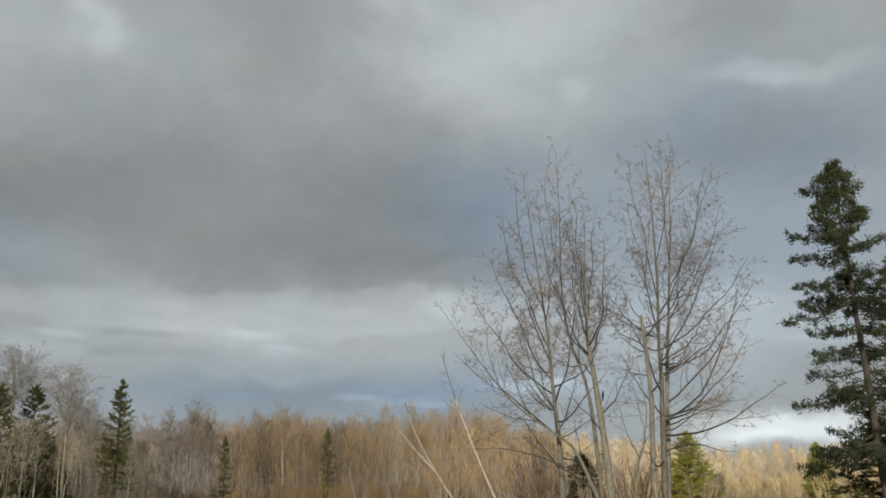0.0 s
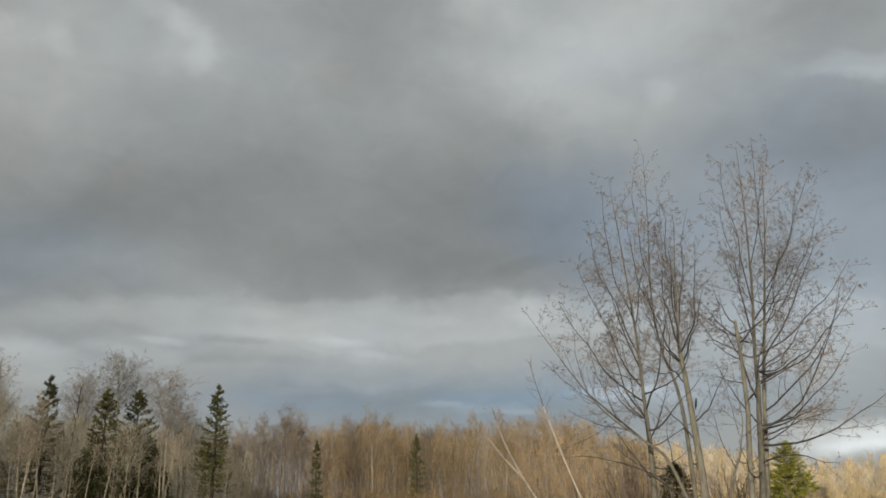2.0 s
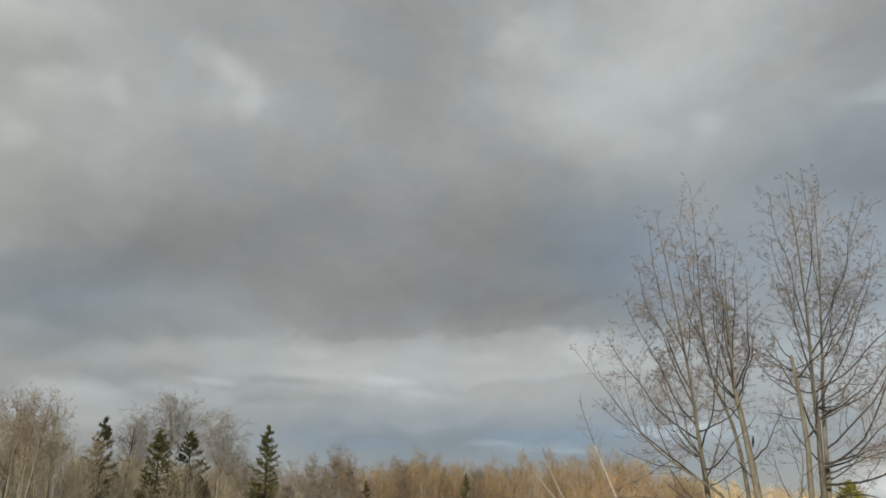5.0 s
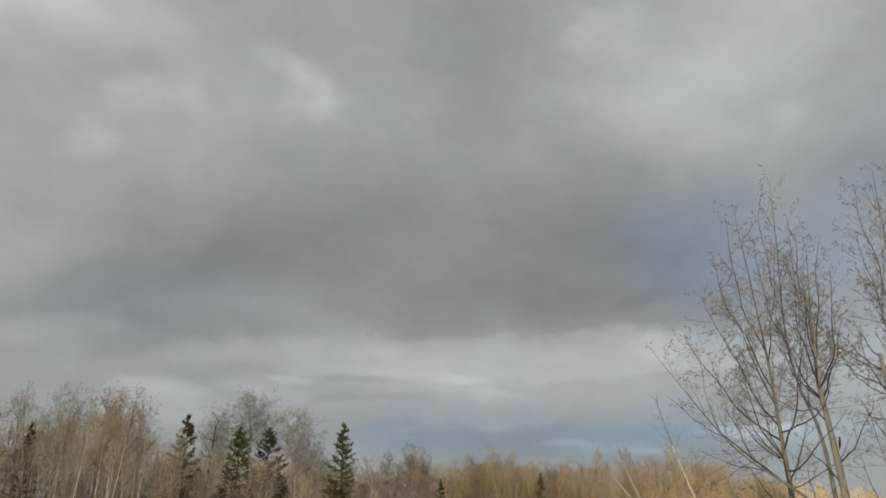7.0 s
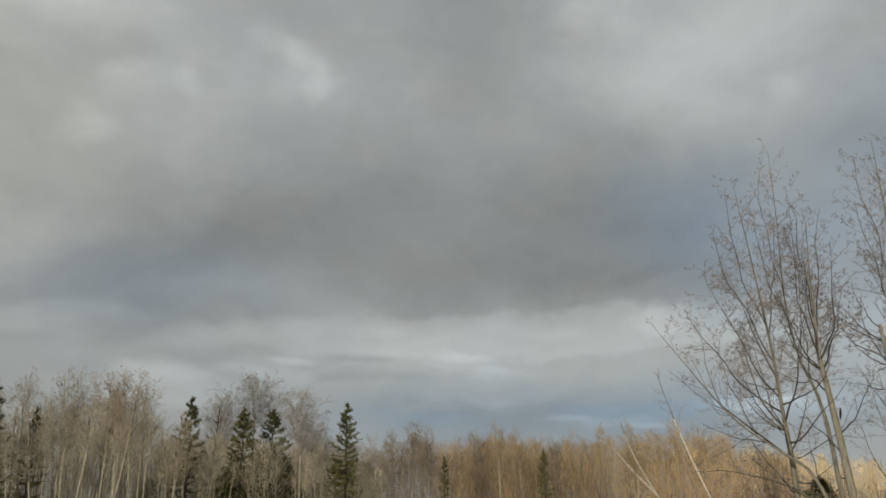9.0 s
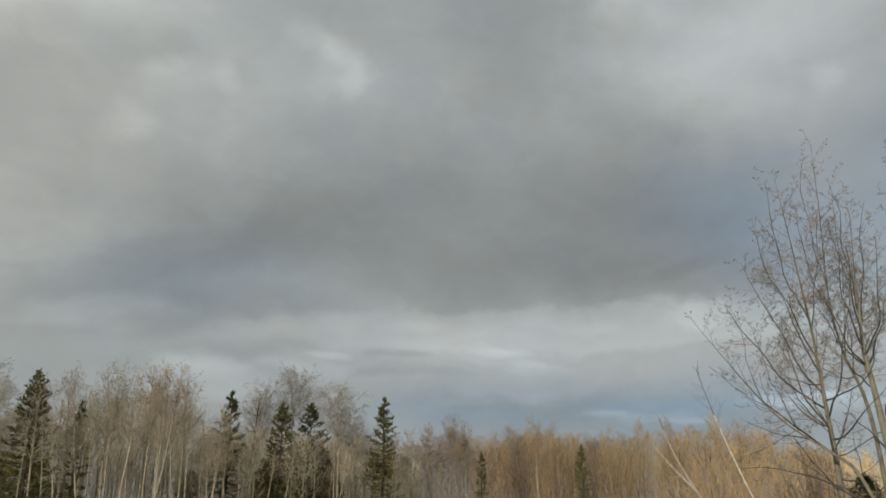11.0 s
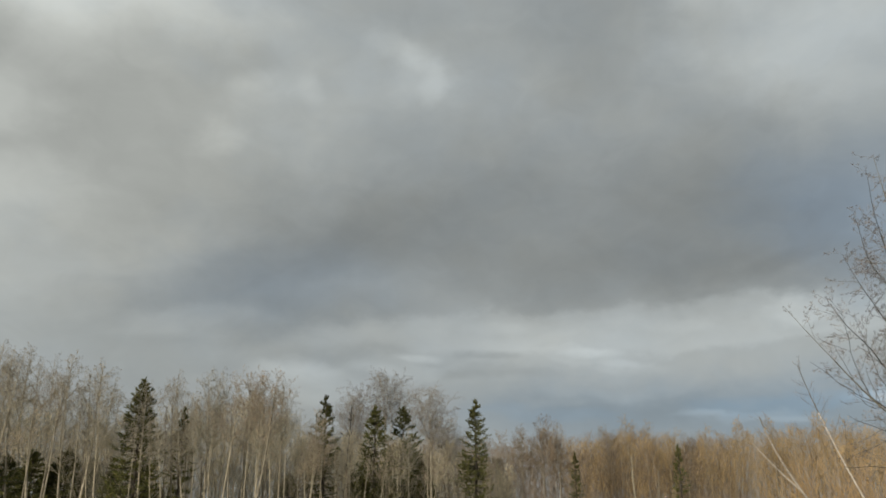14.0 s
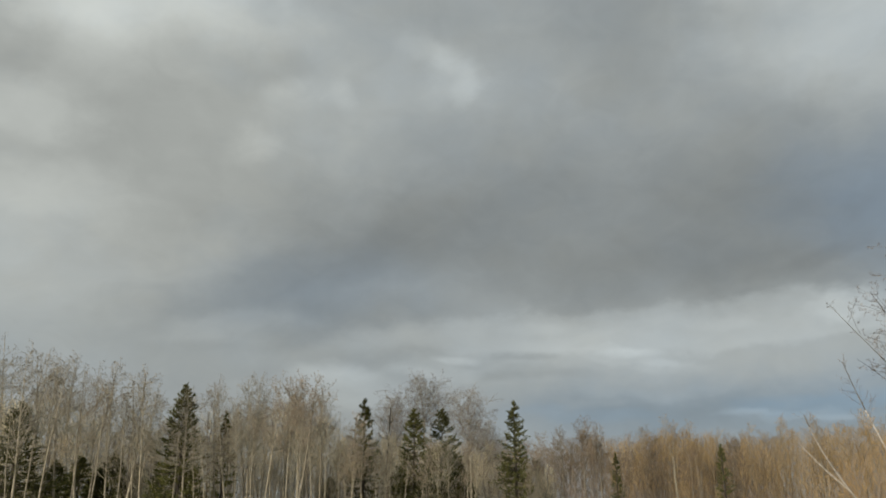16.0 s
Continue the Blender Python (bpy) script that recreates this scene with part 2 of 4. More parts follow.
SHRUB_STEM = bark("shrub_bark", (0.16, 0.125, 0.098), (0.08, 0.062, 0.05), (0.13, 0.10, 0.078), 14.0)
DEAD_BARK = bark("dead_wood", (0.36, 0.32, 0.28), (0.16, 0.14, 0.12), (0.30, 0.25, 0.20))
SPRUCE_BARK = bark("spruce_bark", (0.085, 0.075, 0.064), (0.042, 0.036, 0.031), (0.085, 0.08, 0.07))
NEEDLES = varied("spruce_needles", [(0.037, 0.046, 0.019), (0.078, 0.086, 0.029), (0.165, 0.158, 0.048)], 0.4)
NEEDLES_DEEP = varied("deep_green_spruce_needles", [(0.021, 0.033, 0.018), (0.039, 0.053, 0.026), (0.078, 0.092, 0.038)], 0.5)
NEEDLES_YOUNG = varied("young_spruce_needles", [(0.15, 0.175, 0.03), (0.29, 0.305, 0.055), (0.46, 0.43, 0.09)], 0.3)
WOODS_RUST = varied("rusty_bare_twigs", [(0.182, 0.128, 0.065), (0.308, 0.222, 0.112), (0.455, 0.337, 0.172)], tall=0.22)
# pale straw gold: the sun on the right-hand woods is put into the colour
WOODS_SUN_TINT = varied("sun_tinted_twigs", [(0.46, 0.36, 0.20), (0.60, 0.48, 0.28), (0.72, 0.60, 0.37)])
# brighter amber copy of the rusty twigs, with sunlight painted into it
SUN_RUST_TWIG = varied("sun_tinted_rust_twigs", [(0.34, 0.235, 0.11), (0.50, 0.35, 0.17), (0.66, 0.48, 0.24)])
WOODS_GREY = varied("grey_brown_twigs", [(0.12, 0.095, 0.070), (0.19, 0.148, 0.107), (0.27, 0.21, 0.150)], tall=0.22)
WOODS_OLIVE = varied("olive_brown_twigs", [(0.20, 0.178, 0.122), (0.315, 0.282, 0.196), (0.44, 0.395, 0.28)], tall=0.3)
WOODS_STEM = varied("mixed_stems", [(0.09, 0.078, 0.062), (0.18, 0.158, 0.124), (0.38, 0.34, 0.27)])
RUST_STEM = varied("warm_brown_stems", [(0.11, 0.085, 0.05), (0.23, 0.176, 0.105), (0.44, 0.35, 0.22)])
# stems of those woods, with the same sunlight painted into their tones
SUN_TINT_STEM = varied("sun_tinted_stems", [(0.22, 0.175, 0.10), (0.42, 0.335, 0.20), (0.62, 0.52, 0.34)])


# ---- building blocks ----
class Shape:
    """Collects tubes, spikes and buds, and makes one mesh of them."""

    def __init__(self):
        self.v, self.f, self.buds = [], [], []

    def tube(self, pts, radii, sides=6):
        first = len(self.v)
        for i, p in enumerate(pts):
            d = (pts[min(i + 1, len(pts) - 1)] - pts[max(i - 1, 0)]).normalized()
            a = d.cross(Vector((0.31, 0.93, 0.17))).normalized()
            b = d.cross(a)
            for k in range(sides):
                w = 2 * math.pi * k / sides
                self.v.append(p + (a * math.cos(w) + b * math.sin(w)) * radii[i])
        for i in range(len(pts) - 1):
            for k in range(sides):
                q, k2 = first + i * sides, (k + 1) % sides
                self.f.append((q + k, q + k2, q + sides + k2, q + sides + k))
        self.f.append(tuple(first + (len(pts) - 1) * sides + k for k in range(sides)))

    def spike(self, p, q, r):
        """A thin three-sided twig or needle tuft from p to its tip q."""
        d = q - p
        a = d.cross(Vector((0.42, -0.77, 0.35)))
        if a.length < 1e-6:
            a = d.cross(Vector((1, 0, 0)))
        a = a.normalized() * r
        b = d.cross(a).normalized() * r
        n = len(self.v)
        self.v += [p + a, p - a * 0.5 + b * 0.87, p - a * 0.5 - b * 0.87, q]
        self.f += [(n, n + 1, n + 3), (n + 1, n + 2, n + 3), (n + 2, n, n + 3)]

    def bud(self, p, q, r):
        """A hanging catkin or clump of buds: thick in the middle, pointed at both ends."""
        d = q - p
        a = d.cross(Vector((0.42, -0.77, 0.35))).normalized() * r
        b = d.cross(a).normalized() * r
        n, mid = len(self.v), p + d * 0.45
        self.buds += range(len(self.f), len(self.f) + 6)
        self.v += [p, mid + a, mid - a * 0.5 + b * 0.87, mid - a * 0.5 - b * 0.87, q]
        self.f += [(n, n + 2, n + 1), (n, n + 3, n + 2), (n, n + 1, n + 3), (n + 4, n + 1, n + 2), (n + 4, n + 2, n + 3), (n + 4, n + 3, n + 1)]

    def mesh(self, name, mat, smooth=False, bud_mat=None):
        me = bpy.data.meshes.new(name)
        me.from_pydata([tuple(p) for p in self.v], [], self.f)
        me.materials.append(mat)
        if bud_mat and self.buds:
            me.materials.append(bud_mat)
            slot = np.zeros(len(self.f), np.int32)
            slot[self.buds] = 1
            me.polygons.foreach_set("material_index", slot)
        if smooth:
            me.shade_smooth()
        return me


def part(name, shape, mat, parent, label="", smooth=False):
    ob = new(name, shape.mesh(name, mat, smooth) if isinstance(shape, Shape) else shape)
    ob.parent = parent
    return tagged(ob, label)


rnd = random.Random(7)


def rand_dir():
    return Vector((rnd.gauss(0, 1), rnd.gauss(0, 1), rnd.gauss(0, 1))).normalized()


def bow(a, b, c, n):
    """Points on a curve from a to c that passes b half way."""
    k = b * 2 - (a + c) / 2
    return [a * (1 - s) ** 2 + k * (2 * s * (1 - s)) + c * s * s for s in [i / n for i in range(n + 1)]]


def wander(p, d, length, step, wob, up):
    n = max(2, round(length / step))
    pts = [p.copy()]
    for i in range(n):
        d = (d + rand_dir() * wob + Vector((0, 0, up))).normalized()
        p = p + d * (length / n)
        pts.append(p)
    return pts


def taper(r0, r1, n, power=0.8):
    return [r1 + (r0 - r1) * (1 - i / (n - 1)) ** power for i in range(n)]


def sway(line, amount):
    """Bends a limb to and fro along its length, more towards its end."""
    total = (line[-1] - line[0]).length
    a, b = rand_dir() * amount * total, rand_dir() * amount * total * 0.6
    u, w = rnd.uniform(0, 6.28), rnd.uniform(0, 6.28)
    n = len(line) - 1
    return [q + (a * math.sin(u + 6.5 * i / n) - a * math.sin(u) + (b * (math.sin(w + 13 * i / n) - math.sin(w)))) * min(1.0, 2.0 * i / n) + (rand_dir() * 0.02 if i else Vector())
            for i, q in enumerate(line)]


SIDES = []


def clothe(wood, twigs, pts, radii, level, spacing, reach, style):
    """Side shoots along a limb: smaller branches first, then twigs and buds. style: opening angle, upward pull, twig radius, bud chance,
    bud radius, forks of a twig, bends of a branch and, last, buds crowded at a branch's end."""
    angle, up, tr, buds, bud, forks, segs, *rest = style
    tufts = rest[0] if rest else 0
    run = 0.0
    total = sum((pts[i + 1] - pts[i]).length for i in range(len(pts) - 1))
    nxt = spacing * rnd.uniform(0.3, 1.0)
    for i in range(len(pts) - 1):
        seg = pts[i + 1] - pts[i]
        ln = seg.length
        d = seg.normalized()
        while nxt < run + ln:
            s = (nxt - run) / ln
            along = nxt / total
            p = pts[i] + seg * s
            side = rand_dir()
            side = (side - d * side.dot(d)).normalized()
            w = radians(rnd.gauss(angle, 9))
            q = (d * math.cos(w) + side * math.sin(w)).normalized()
            r = (radii[i] * (1 - s) + radii[i + 1] * s)
            size = reach * rnd.uniform(0.55, 1.15) * (1.15 - 0.65 * along)
            if level > 0:
                sub = wander(p, q, size, max(0.19, size / segs), 0.22, up)
                rr = taper(min(r * 0.6, 0.0035 + size * 0.0055), tr, len(sub))
                if level == 2 and style in (POPLAR, POPLAR_LOW):
                    SIDES.append(Shape())
                    SIDES[-1].tube(sub, rr, 4)
                else:
                    wood.tube(sub, rr, 4 if rr[0] > 0.02 else 3)
                clothe(twigs if style in (POPLAR, POPLAR_LOW) else wood, twigs, sub, rr, level - 1, spacing * 0.55, size * 0.42, style)
                for k in range(tufts):
                    e = sub[-1].lerp(sub[-2], rnd.random() * 0.9) + rand_dir() * bud * 4
                    twigs.bud(e, e + (rand_dir() * 0.7 + Vector((0, 0, 0.4))).normalized() * rnd.uniform(4.0, 8.0) * bud, bud * rnd.uniform(0.7, 1.2))
            else:
                tip = p + (q + Vector((0, 0, up * 1.5))).normalized() * size
                twigs.spike(p, tip, tr)
                for k in range(forks):
                    fork = p.lerp(tip, rnd.uniform(0.2, 0.75))
                    twigs.spike(fork, fork + (q + side * rnd.uniform(-0.7, 0.7) + rand_dir() * 0.5 + Vector((0, 0, 0.25))).normalized() * size * rnd.uniform(0.4, 0.75), tr * 0.85)
                if rnd.random() < buds:
                    for k in range(2):
                        s2 = rnd.uniform(0.4, 1.0)
                        e = p.lerp(tip, s2)
                        twigs.bud(e, e + (rand_dir() * 0.5 + Vector((0, 0, 0.1))).normalized() * rnd.uniform(4.0, 8.0) * bud, bud)
            nxt += spacing * rnd.uniform(0.6, 1.4)
        run += ln


def empty(name, place, label, category, group="", kind=""):
    ob = new(name)
    ob.location = place
    return tagged(ob, label, category, group, kind)


# ---- the ground: one wide sheet of dry spring grass ----
def make_ground():
    m, t, b = material("dry_grass_ground", 0.95)
    co = t.node("ShaderNodeTexCoord")
    a = t.noise(co.outputs["Object"], 0.06, 5.0, 0.6)
    c = t.noise(co.outputs["Object"], 3.0, 6.0, 0.7)
    col = t.ramp(a.outputs[0], [(0.35, (0.24, 0.19, 0.095)), (0.5, (0.32, 0.255, 0.13)), (0.68, (0.20, 0.18, 0.075))])
    col = t.mix(0.45, col, t.ramp(c.outputs[0], [(0.3, (0.14, 0.11, 0.06)), (0.7, (0.42, 0.34, 0.19))]))
    t.link(col, b.inputs["Base Color"])
    bp = t.node("ShaderNodeBump")
    bp.inputs["Distance"].default_value = 0.06
    t.link(c.outputs[0], bp.inputs["Height"])
    t.link(bp.outputs[0], b.inputs["Normal"])
    bm = bmesh.new()
    rings = [0, 4, 10, 20, 35, 55, 80, 120, 180, 260, 400, 700, 1300, 2400]
    sect = 48
    prev = None
    for r in rings:
        if r == 0:
            row = [bm.verts.new((0, 0, 0))]
        else:
            row = [bm.verts.new((r * math.cos(2 * math.pi * k / sect), r * math.sin(2 * math.pi * k / sect),
                                 (noise.noise(Vector((r * math.cos(2 * math.pi * k / sect), r * math.sin(2 * math.pi * k / sect), 0)) * 0.03) - 0.5) * (0.2 if r < 400 else 0.0)))
                   for k in range(sect)]
        if prev:
            for k in range(sect):
                k2 = (k + 1) % sect
                bm.faces.new((prev[0], row[k], row[k2]) if len(prev) == 1 else (prev[k], row[k], row[k2], prev[k2]))
        prev = row
    me = bpy.data.meshes.new("ground")
    bm.to_mesh(me)
    bm.free()
    me.materials.append(m)
    me.shade_smooth()
    tagged(new("ground", me), "dry straw-brown spring grass over flat open ground", "ground", kind="structure")


make_ground()


# ---- the clump of tall bare poplars ----
POPLAR_LOW = (54, 0.045, 0.0034, 0.05, 0.0085, 4, 5, 4)
POPLAR = (56, 0.05, 0.0036, 0.05, 0.0085, 5, 5, 6)


def hang(branch, twigs, name="side_branch", under=None):
    """Side branches, fine twigs and buds that move with their branch."""
    for side in SIDES:
        part(name, side, POPLAR_SIDE, under or branch, "", True)
    SIDES.clear()
    tagged(part("twig_spray", twigs.mesh("twig_spray", POPLAR_TWIG, False, POPLAR_BUD), None, branch, "fine bare twigs with swelling buds"), kind="stuff")


def poplar(label, path, d, r0, limbs, broken=False, wild=8, scar=None):
    """A bare poplar: its stem by heading and height angle at distance d, and limbs (start along the stem, heading and height angle of the tip, depth shift, bow)."""
    base = spot(path[0][0], d)
    tree = empty("bare_poplar", base, label, "tree", "clump of bare poplars")
    way = [base - base] + [at(az, el, d + dd) - base for az, el, dd in path[1:]]
    pts = []
    for i in range(len(way) - 1):
        for s in range(4):
            pts.append(way[i].lerp(way[i + 1], s / 4) + Vector((rnd.gauss(0, 0.025), rnd.gauss(0, 0.025), 0)))
    pts.append(way[-1])
    for _ in range(2):
        pts = [pts[0]] + [(pts[i - 1] + pts[i] * 2 + pts[i + 1]) / 4 for i in range(1, len(pts) - 1)] + [pts[-1]]
    pts[0] = pts[0] - Vector((0, 0, 0.15))
    radii = taper(r0 * 0.82, r0 * 0.42 if broken else 0.006, len(pts), 1.15)
    radii[0] *= 1.25
    stem = Shape()
    stem.tube(pts, radii, 12)
    trunk = part("trunk", stem, POPLAR_BARK, tree, "grey-beige smooth bark", True)
    if scar:
        mark = Shape()
        c = at(scar[0], scar[1], d - 0.10) - base
        mark.tube([c + Vector((0.015 * k, 0, 0.10 * k)) for k in range(-2, 3)], [0.008, 0.03, 0.04, 0.032, 0.008], 8)
        part("bark_scar", mark, SCAR, trunk, "blackened hollow scar in the bark", True)
    for along, az, el, dd, sag in limbs:
        j = along * (len(pts) - 1)
        i = min(int(j), len(pts) - 2)
        p = pts[i].lerp(pts[i + 1], j - i)
        tip = at(az, el, d + dd) - base
        mid = (p + tip) / 2 + Vector((0, 0, -1.5 * sag * (tip - p).length))
        line = bow(p, mid, tip, 10)
        line = sway(line, 0.028)
        rr = taper(min(radii[i] * 0.5, 0.010 + 0.0085 * (tip - p).length), 0.005, len(line), 1.0)
        wood, twigs = Shape(), Shape()
        wood.tube(line, rr, 7)
        ln = (tip - p).length
        clothe(wood, twigs, line[2:], rr[2:], 2, 0.31 if el > 11.5 else 0.34, min(1.6, 0.5 + ln * 0.22), POPLAR if el > 11.5 else POPLAR_LOW)
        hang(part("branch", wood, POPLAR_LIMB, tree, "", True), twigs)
    # further limbs at random, arching outward and then up
    for i in range(0 if broken else wild):
        k = rnd.randint(3, int(len(pts) * 0.66))
        w = rnd.uniform(0, 6.283)
        out = Vector((math.cos(w), math.sin(w), 0))
        ln = rnd.uniform(1.6, 3.8) * (1.15 - 0.6 * k / len(pts))
        tip = pts[k] + out * ln * 0.8 + Vector((0, 0, ln * rnd.uniform(0.25, 0.9)))
        mid = (pts[k] + tip) / 2 + Vector((0, 0, -0.14 * ln)) + rand_dir() * 0.12
        line = bow(pts[k], mid, tip, 8)
        line = sway(line, 0.035)
        rr = taper(min(radii[k] * 0.45, 0.008 + 0.008 * ln), 0.004, len(line), 0.9)
        wood, twigs = Shape(), Shape()
        wood.tube(line, rr, 6)
        high = pts[k].z > 6.0
        clothe(wood, twigs, line[1:], rr[1:], 2, 0.31 if high else 0.45, 0.45 + ln * 0.24, POPLAR if high else POPLAR_LOW)
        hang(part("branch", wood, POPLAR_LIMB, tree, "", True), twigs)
    # short wild shoots straight off the upper stem
    if not broken:
        wood, twigs = Shape(), Shape()
        k = len(pts) // 3
        clothe(wood, twigs, pts[k:], radii[k:], 2, 0.50, 1.8, POPLAR)
        hang(trunk, twigs, "branch", tree)
    return tree


poplar("tall bare poplar with long limbs leaning outward, grey bark", [(-7.6, 0, 0), (-7.45, 3.5, 0), (-7.35, 6.3, 0), (-7.1, 10.9, 0.2), (-6.6, 16, 0.4), (-6.0, 21.3, 0.6)], 30.6, 0.14, [
    (0.20, -2.0, 8.8, -0.6, 0.03), (0.37, -1.9, 13.0, -0.8, 0.07), (0.48, -4.9, 15.4, 0.3, 0.06), (0.42, -3.3, 15.6, 1.0, 0.07), (0.52, -4.3, 18.0, -0.5, 0.06),
    (0.60, -8.6, 19.0, 0.8, 0.05), (0.62, -5.4, 20.8, 0.2, 0.05), (0.30, -5.0, 12.0, 1.8, 0.07), (0.22, -9.0, 7.4, 0.8, 0.05), (0.33, -9.2, 12.4, -0.9, 0.06), (0.12, -4.6, 4.9, 0.6, 0.0)])
poplar("slender bare poplar bending over half way up, grey bark", [(-10.2, 0, 0), (-10.0, 3.1, 0), (-9.57, 6.8, 0), (-8.8, 8.9, 0), (-8.3, 12, 0.2), (-8.5, 17, 0.3), (-8.6, 22.6, 0.4)], 30.2, 0.105, [
    (0.42, -9.4, 15.5, 0.3, 0.08), (0.50, -9.4, 19.0, 0.4, 0.06), (0.58, -7.0, 18.4, -0.6, 0.06), (0.70, -7.8, 21.6, 0.0, 0.05)], wild=1)
poplar("thick bare poplar with a dark scar on its trunk", [(-10.8, 0, 0), (-10.47, 4.2, 0), (-9.95, 8.7, 0), (-9.9, 10.5, 0), (-10.1, 14.0, 0.0), (-10.3, 18.5, 0.0)], 29.6, 0.17, [
    (0.42, -9.8, 16.2, -0.5, 0.13), (0.41, -8.0, 13.4, -0.8, 0.12), (0.45, -11.6, 16.5, -0.8, 0.12), (0.50, -8.9, 17.5, 0.5, 0.08), (0.60, -11.2, 18.6, 0.5, 0.05),
    (0.22, -12.9, 8.1, -0.3, 0.06), (0.40, -11.9, 13.5, 0.8, 0.08), (0.65, -9.4, 20.0, 0.5, 0.04), (0.18, -8.4, 6.2, 0.8, 0.03), (0.33, -8.2, 9.8, 0.9, 0.06)], wild=2, scar=(-10.62, 5.74))
poplar("leaning bare poplar stem with long low branches", [(-10.6, 0, 0.2), (-8.6, 2.3, 0), (-7.3, 3.35, 0), (-4.55, 5.4, -0.3), (-2.8, 7.7, -0.5), (0.4, 12.3, -0.7)], 29.8, 0.085, [
    (0.36, -6.0, 10.5, 0.5, 0.06), (0.52, -3.4, 11.8, 0.3, 0.06), (0.68, -0.6, 9.0, -0.6, 0.05), (0.70, -2.2, 13.0, 0.4, 0.04), (0.48, -2.2, 5.6, -0.8, 0.03), (0.10, -1.3, 2.5, -0.6, -0.07)], wild=5)
poplar("broken bare poplar stem ending in a stub", [(-13.4, 0, 0), (-13.67, 3, 0), (-13.79, 5.6, 0), (-13.8, 8.9, 0), (-13.64, 11.0, 0)], 29.1, 0.125, [
    (0.51, -15.7, 11.2, -0.5, 0.13), (0.82, -17.9, 14.6, -0.6, 0.06), (0.97, -12.4, 13.4, -0.4, 0.10), (0.72, -11.8, 10.2, 0.5, 0.08), (0.60, -11.9, 7.6, -0.4, 0.05)], True)
poplar("tall straight bare poplar with upswept crown", [(-13.95, 0, 0), (-14.3, 3, 0), (-14.57, 5.9, 0), (-14.65, 9.4, 0), (-14.9, 13.4, 0.1), (-15.1, 18, 0.2), (-15.0, 22.3, 0.3)], 29.3, 0.145, [
    (0.24, -20.4, 12.9, -0.4, 0.16), (0.18, -22.0, 5.9, -0.5, 0.07), (0.14, -18.8, 1.7, -1.0, -0.08), (0.38, -19.0, 9.8, 0.6, 0.03), (0.46, -21.0, 14.2, 0.5, 0.06),
    (0.42, -19.4, 16.2, -0.6, 0.08), (0.5, -13.4, 18.6, 0.4, 0.06), (0.56, -18.8, 20.0, 0.3, 0.07), (0.6, -13.8, 21.4, -0.4, 0.05), (0.7, -17.0, 21.8, 0.4, 0.05),
    (0.24, -12.2, 8.2, 0.8, 0.06), (0.32, -12.6, 12.4, 0.8, 0.06), (0.20, -19.0, 5.2, 0.4, 0.02), (0.22, -19.4, 6.4, 0.9, 0.03)])
poplar("slender bare poplar at the back of the clump", [(-14.1, 0, 0.4), (-14.8, 5.4, 0.4), (-15.4, 10.5, 0.5), (-16.1, 16, 0.6), (-16.6, 21.8, 0.7)], 29.5, 0.115, [
    (0.22, -20.4, 9.2, 0.6, 0.10), (0.34, -21.2, 12.6, 1.2, 0.07), (0.5, -19.8, 18.0, 0.6, 0.07), (0.6, -19.4, 20.0, 0.9, 0.06), (0.66, -16.0, 22.8, 0.5, 0.04)])
poplar("thin crooked bare poplar stem leaning on another", [(-11.7, 0, 0), (-12.6, 1.5, 0), (-13.1, 2.6, 0), (-13.45, 4.7, 0), (-13.1, 8.2, -0.2)], 28.9, 0.055, [
    (0.3, -11.6, 5.0, -0.3, 0.03), (0.6, -12.2, 8.4, -0.4, 0.05)], wild=2)


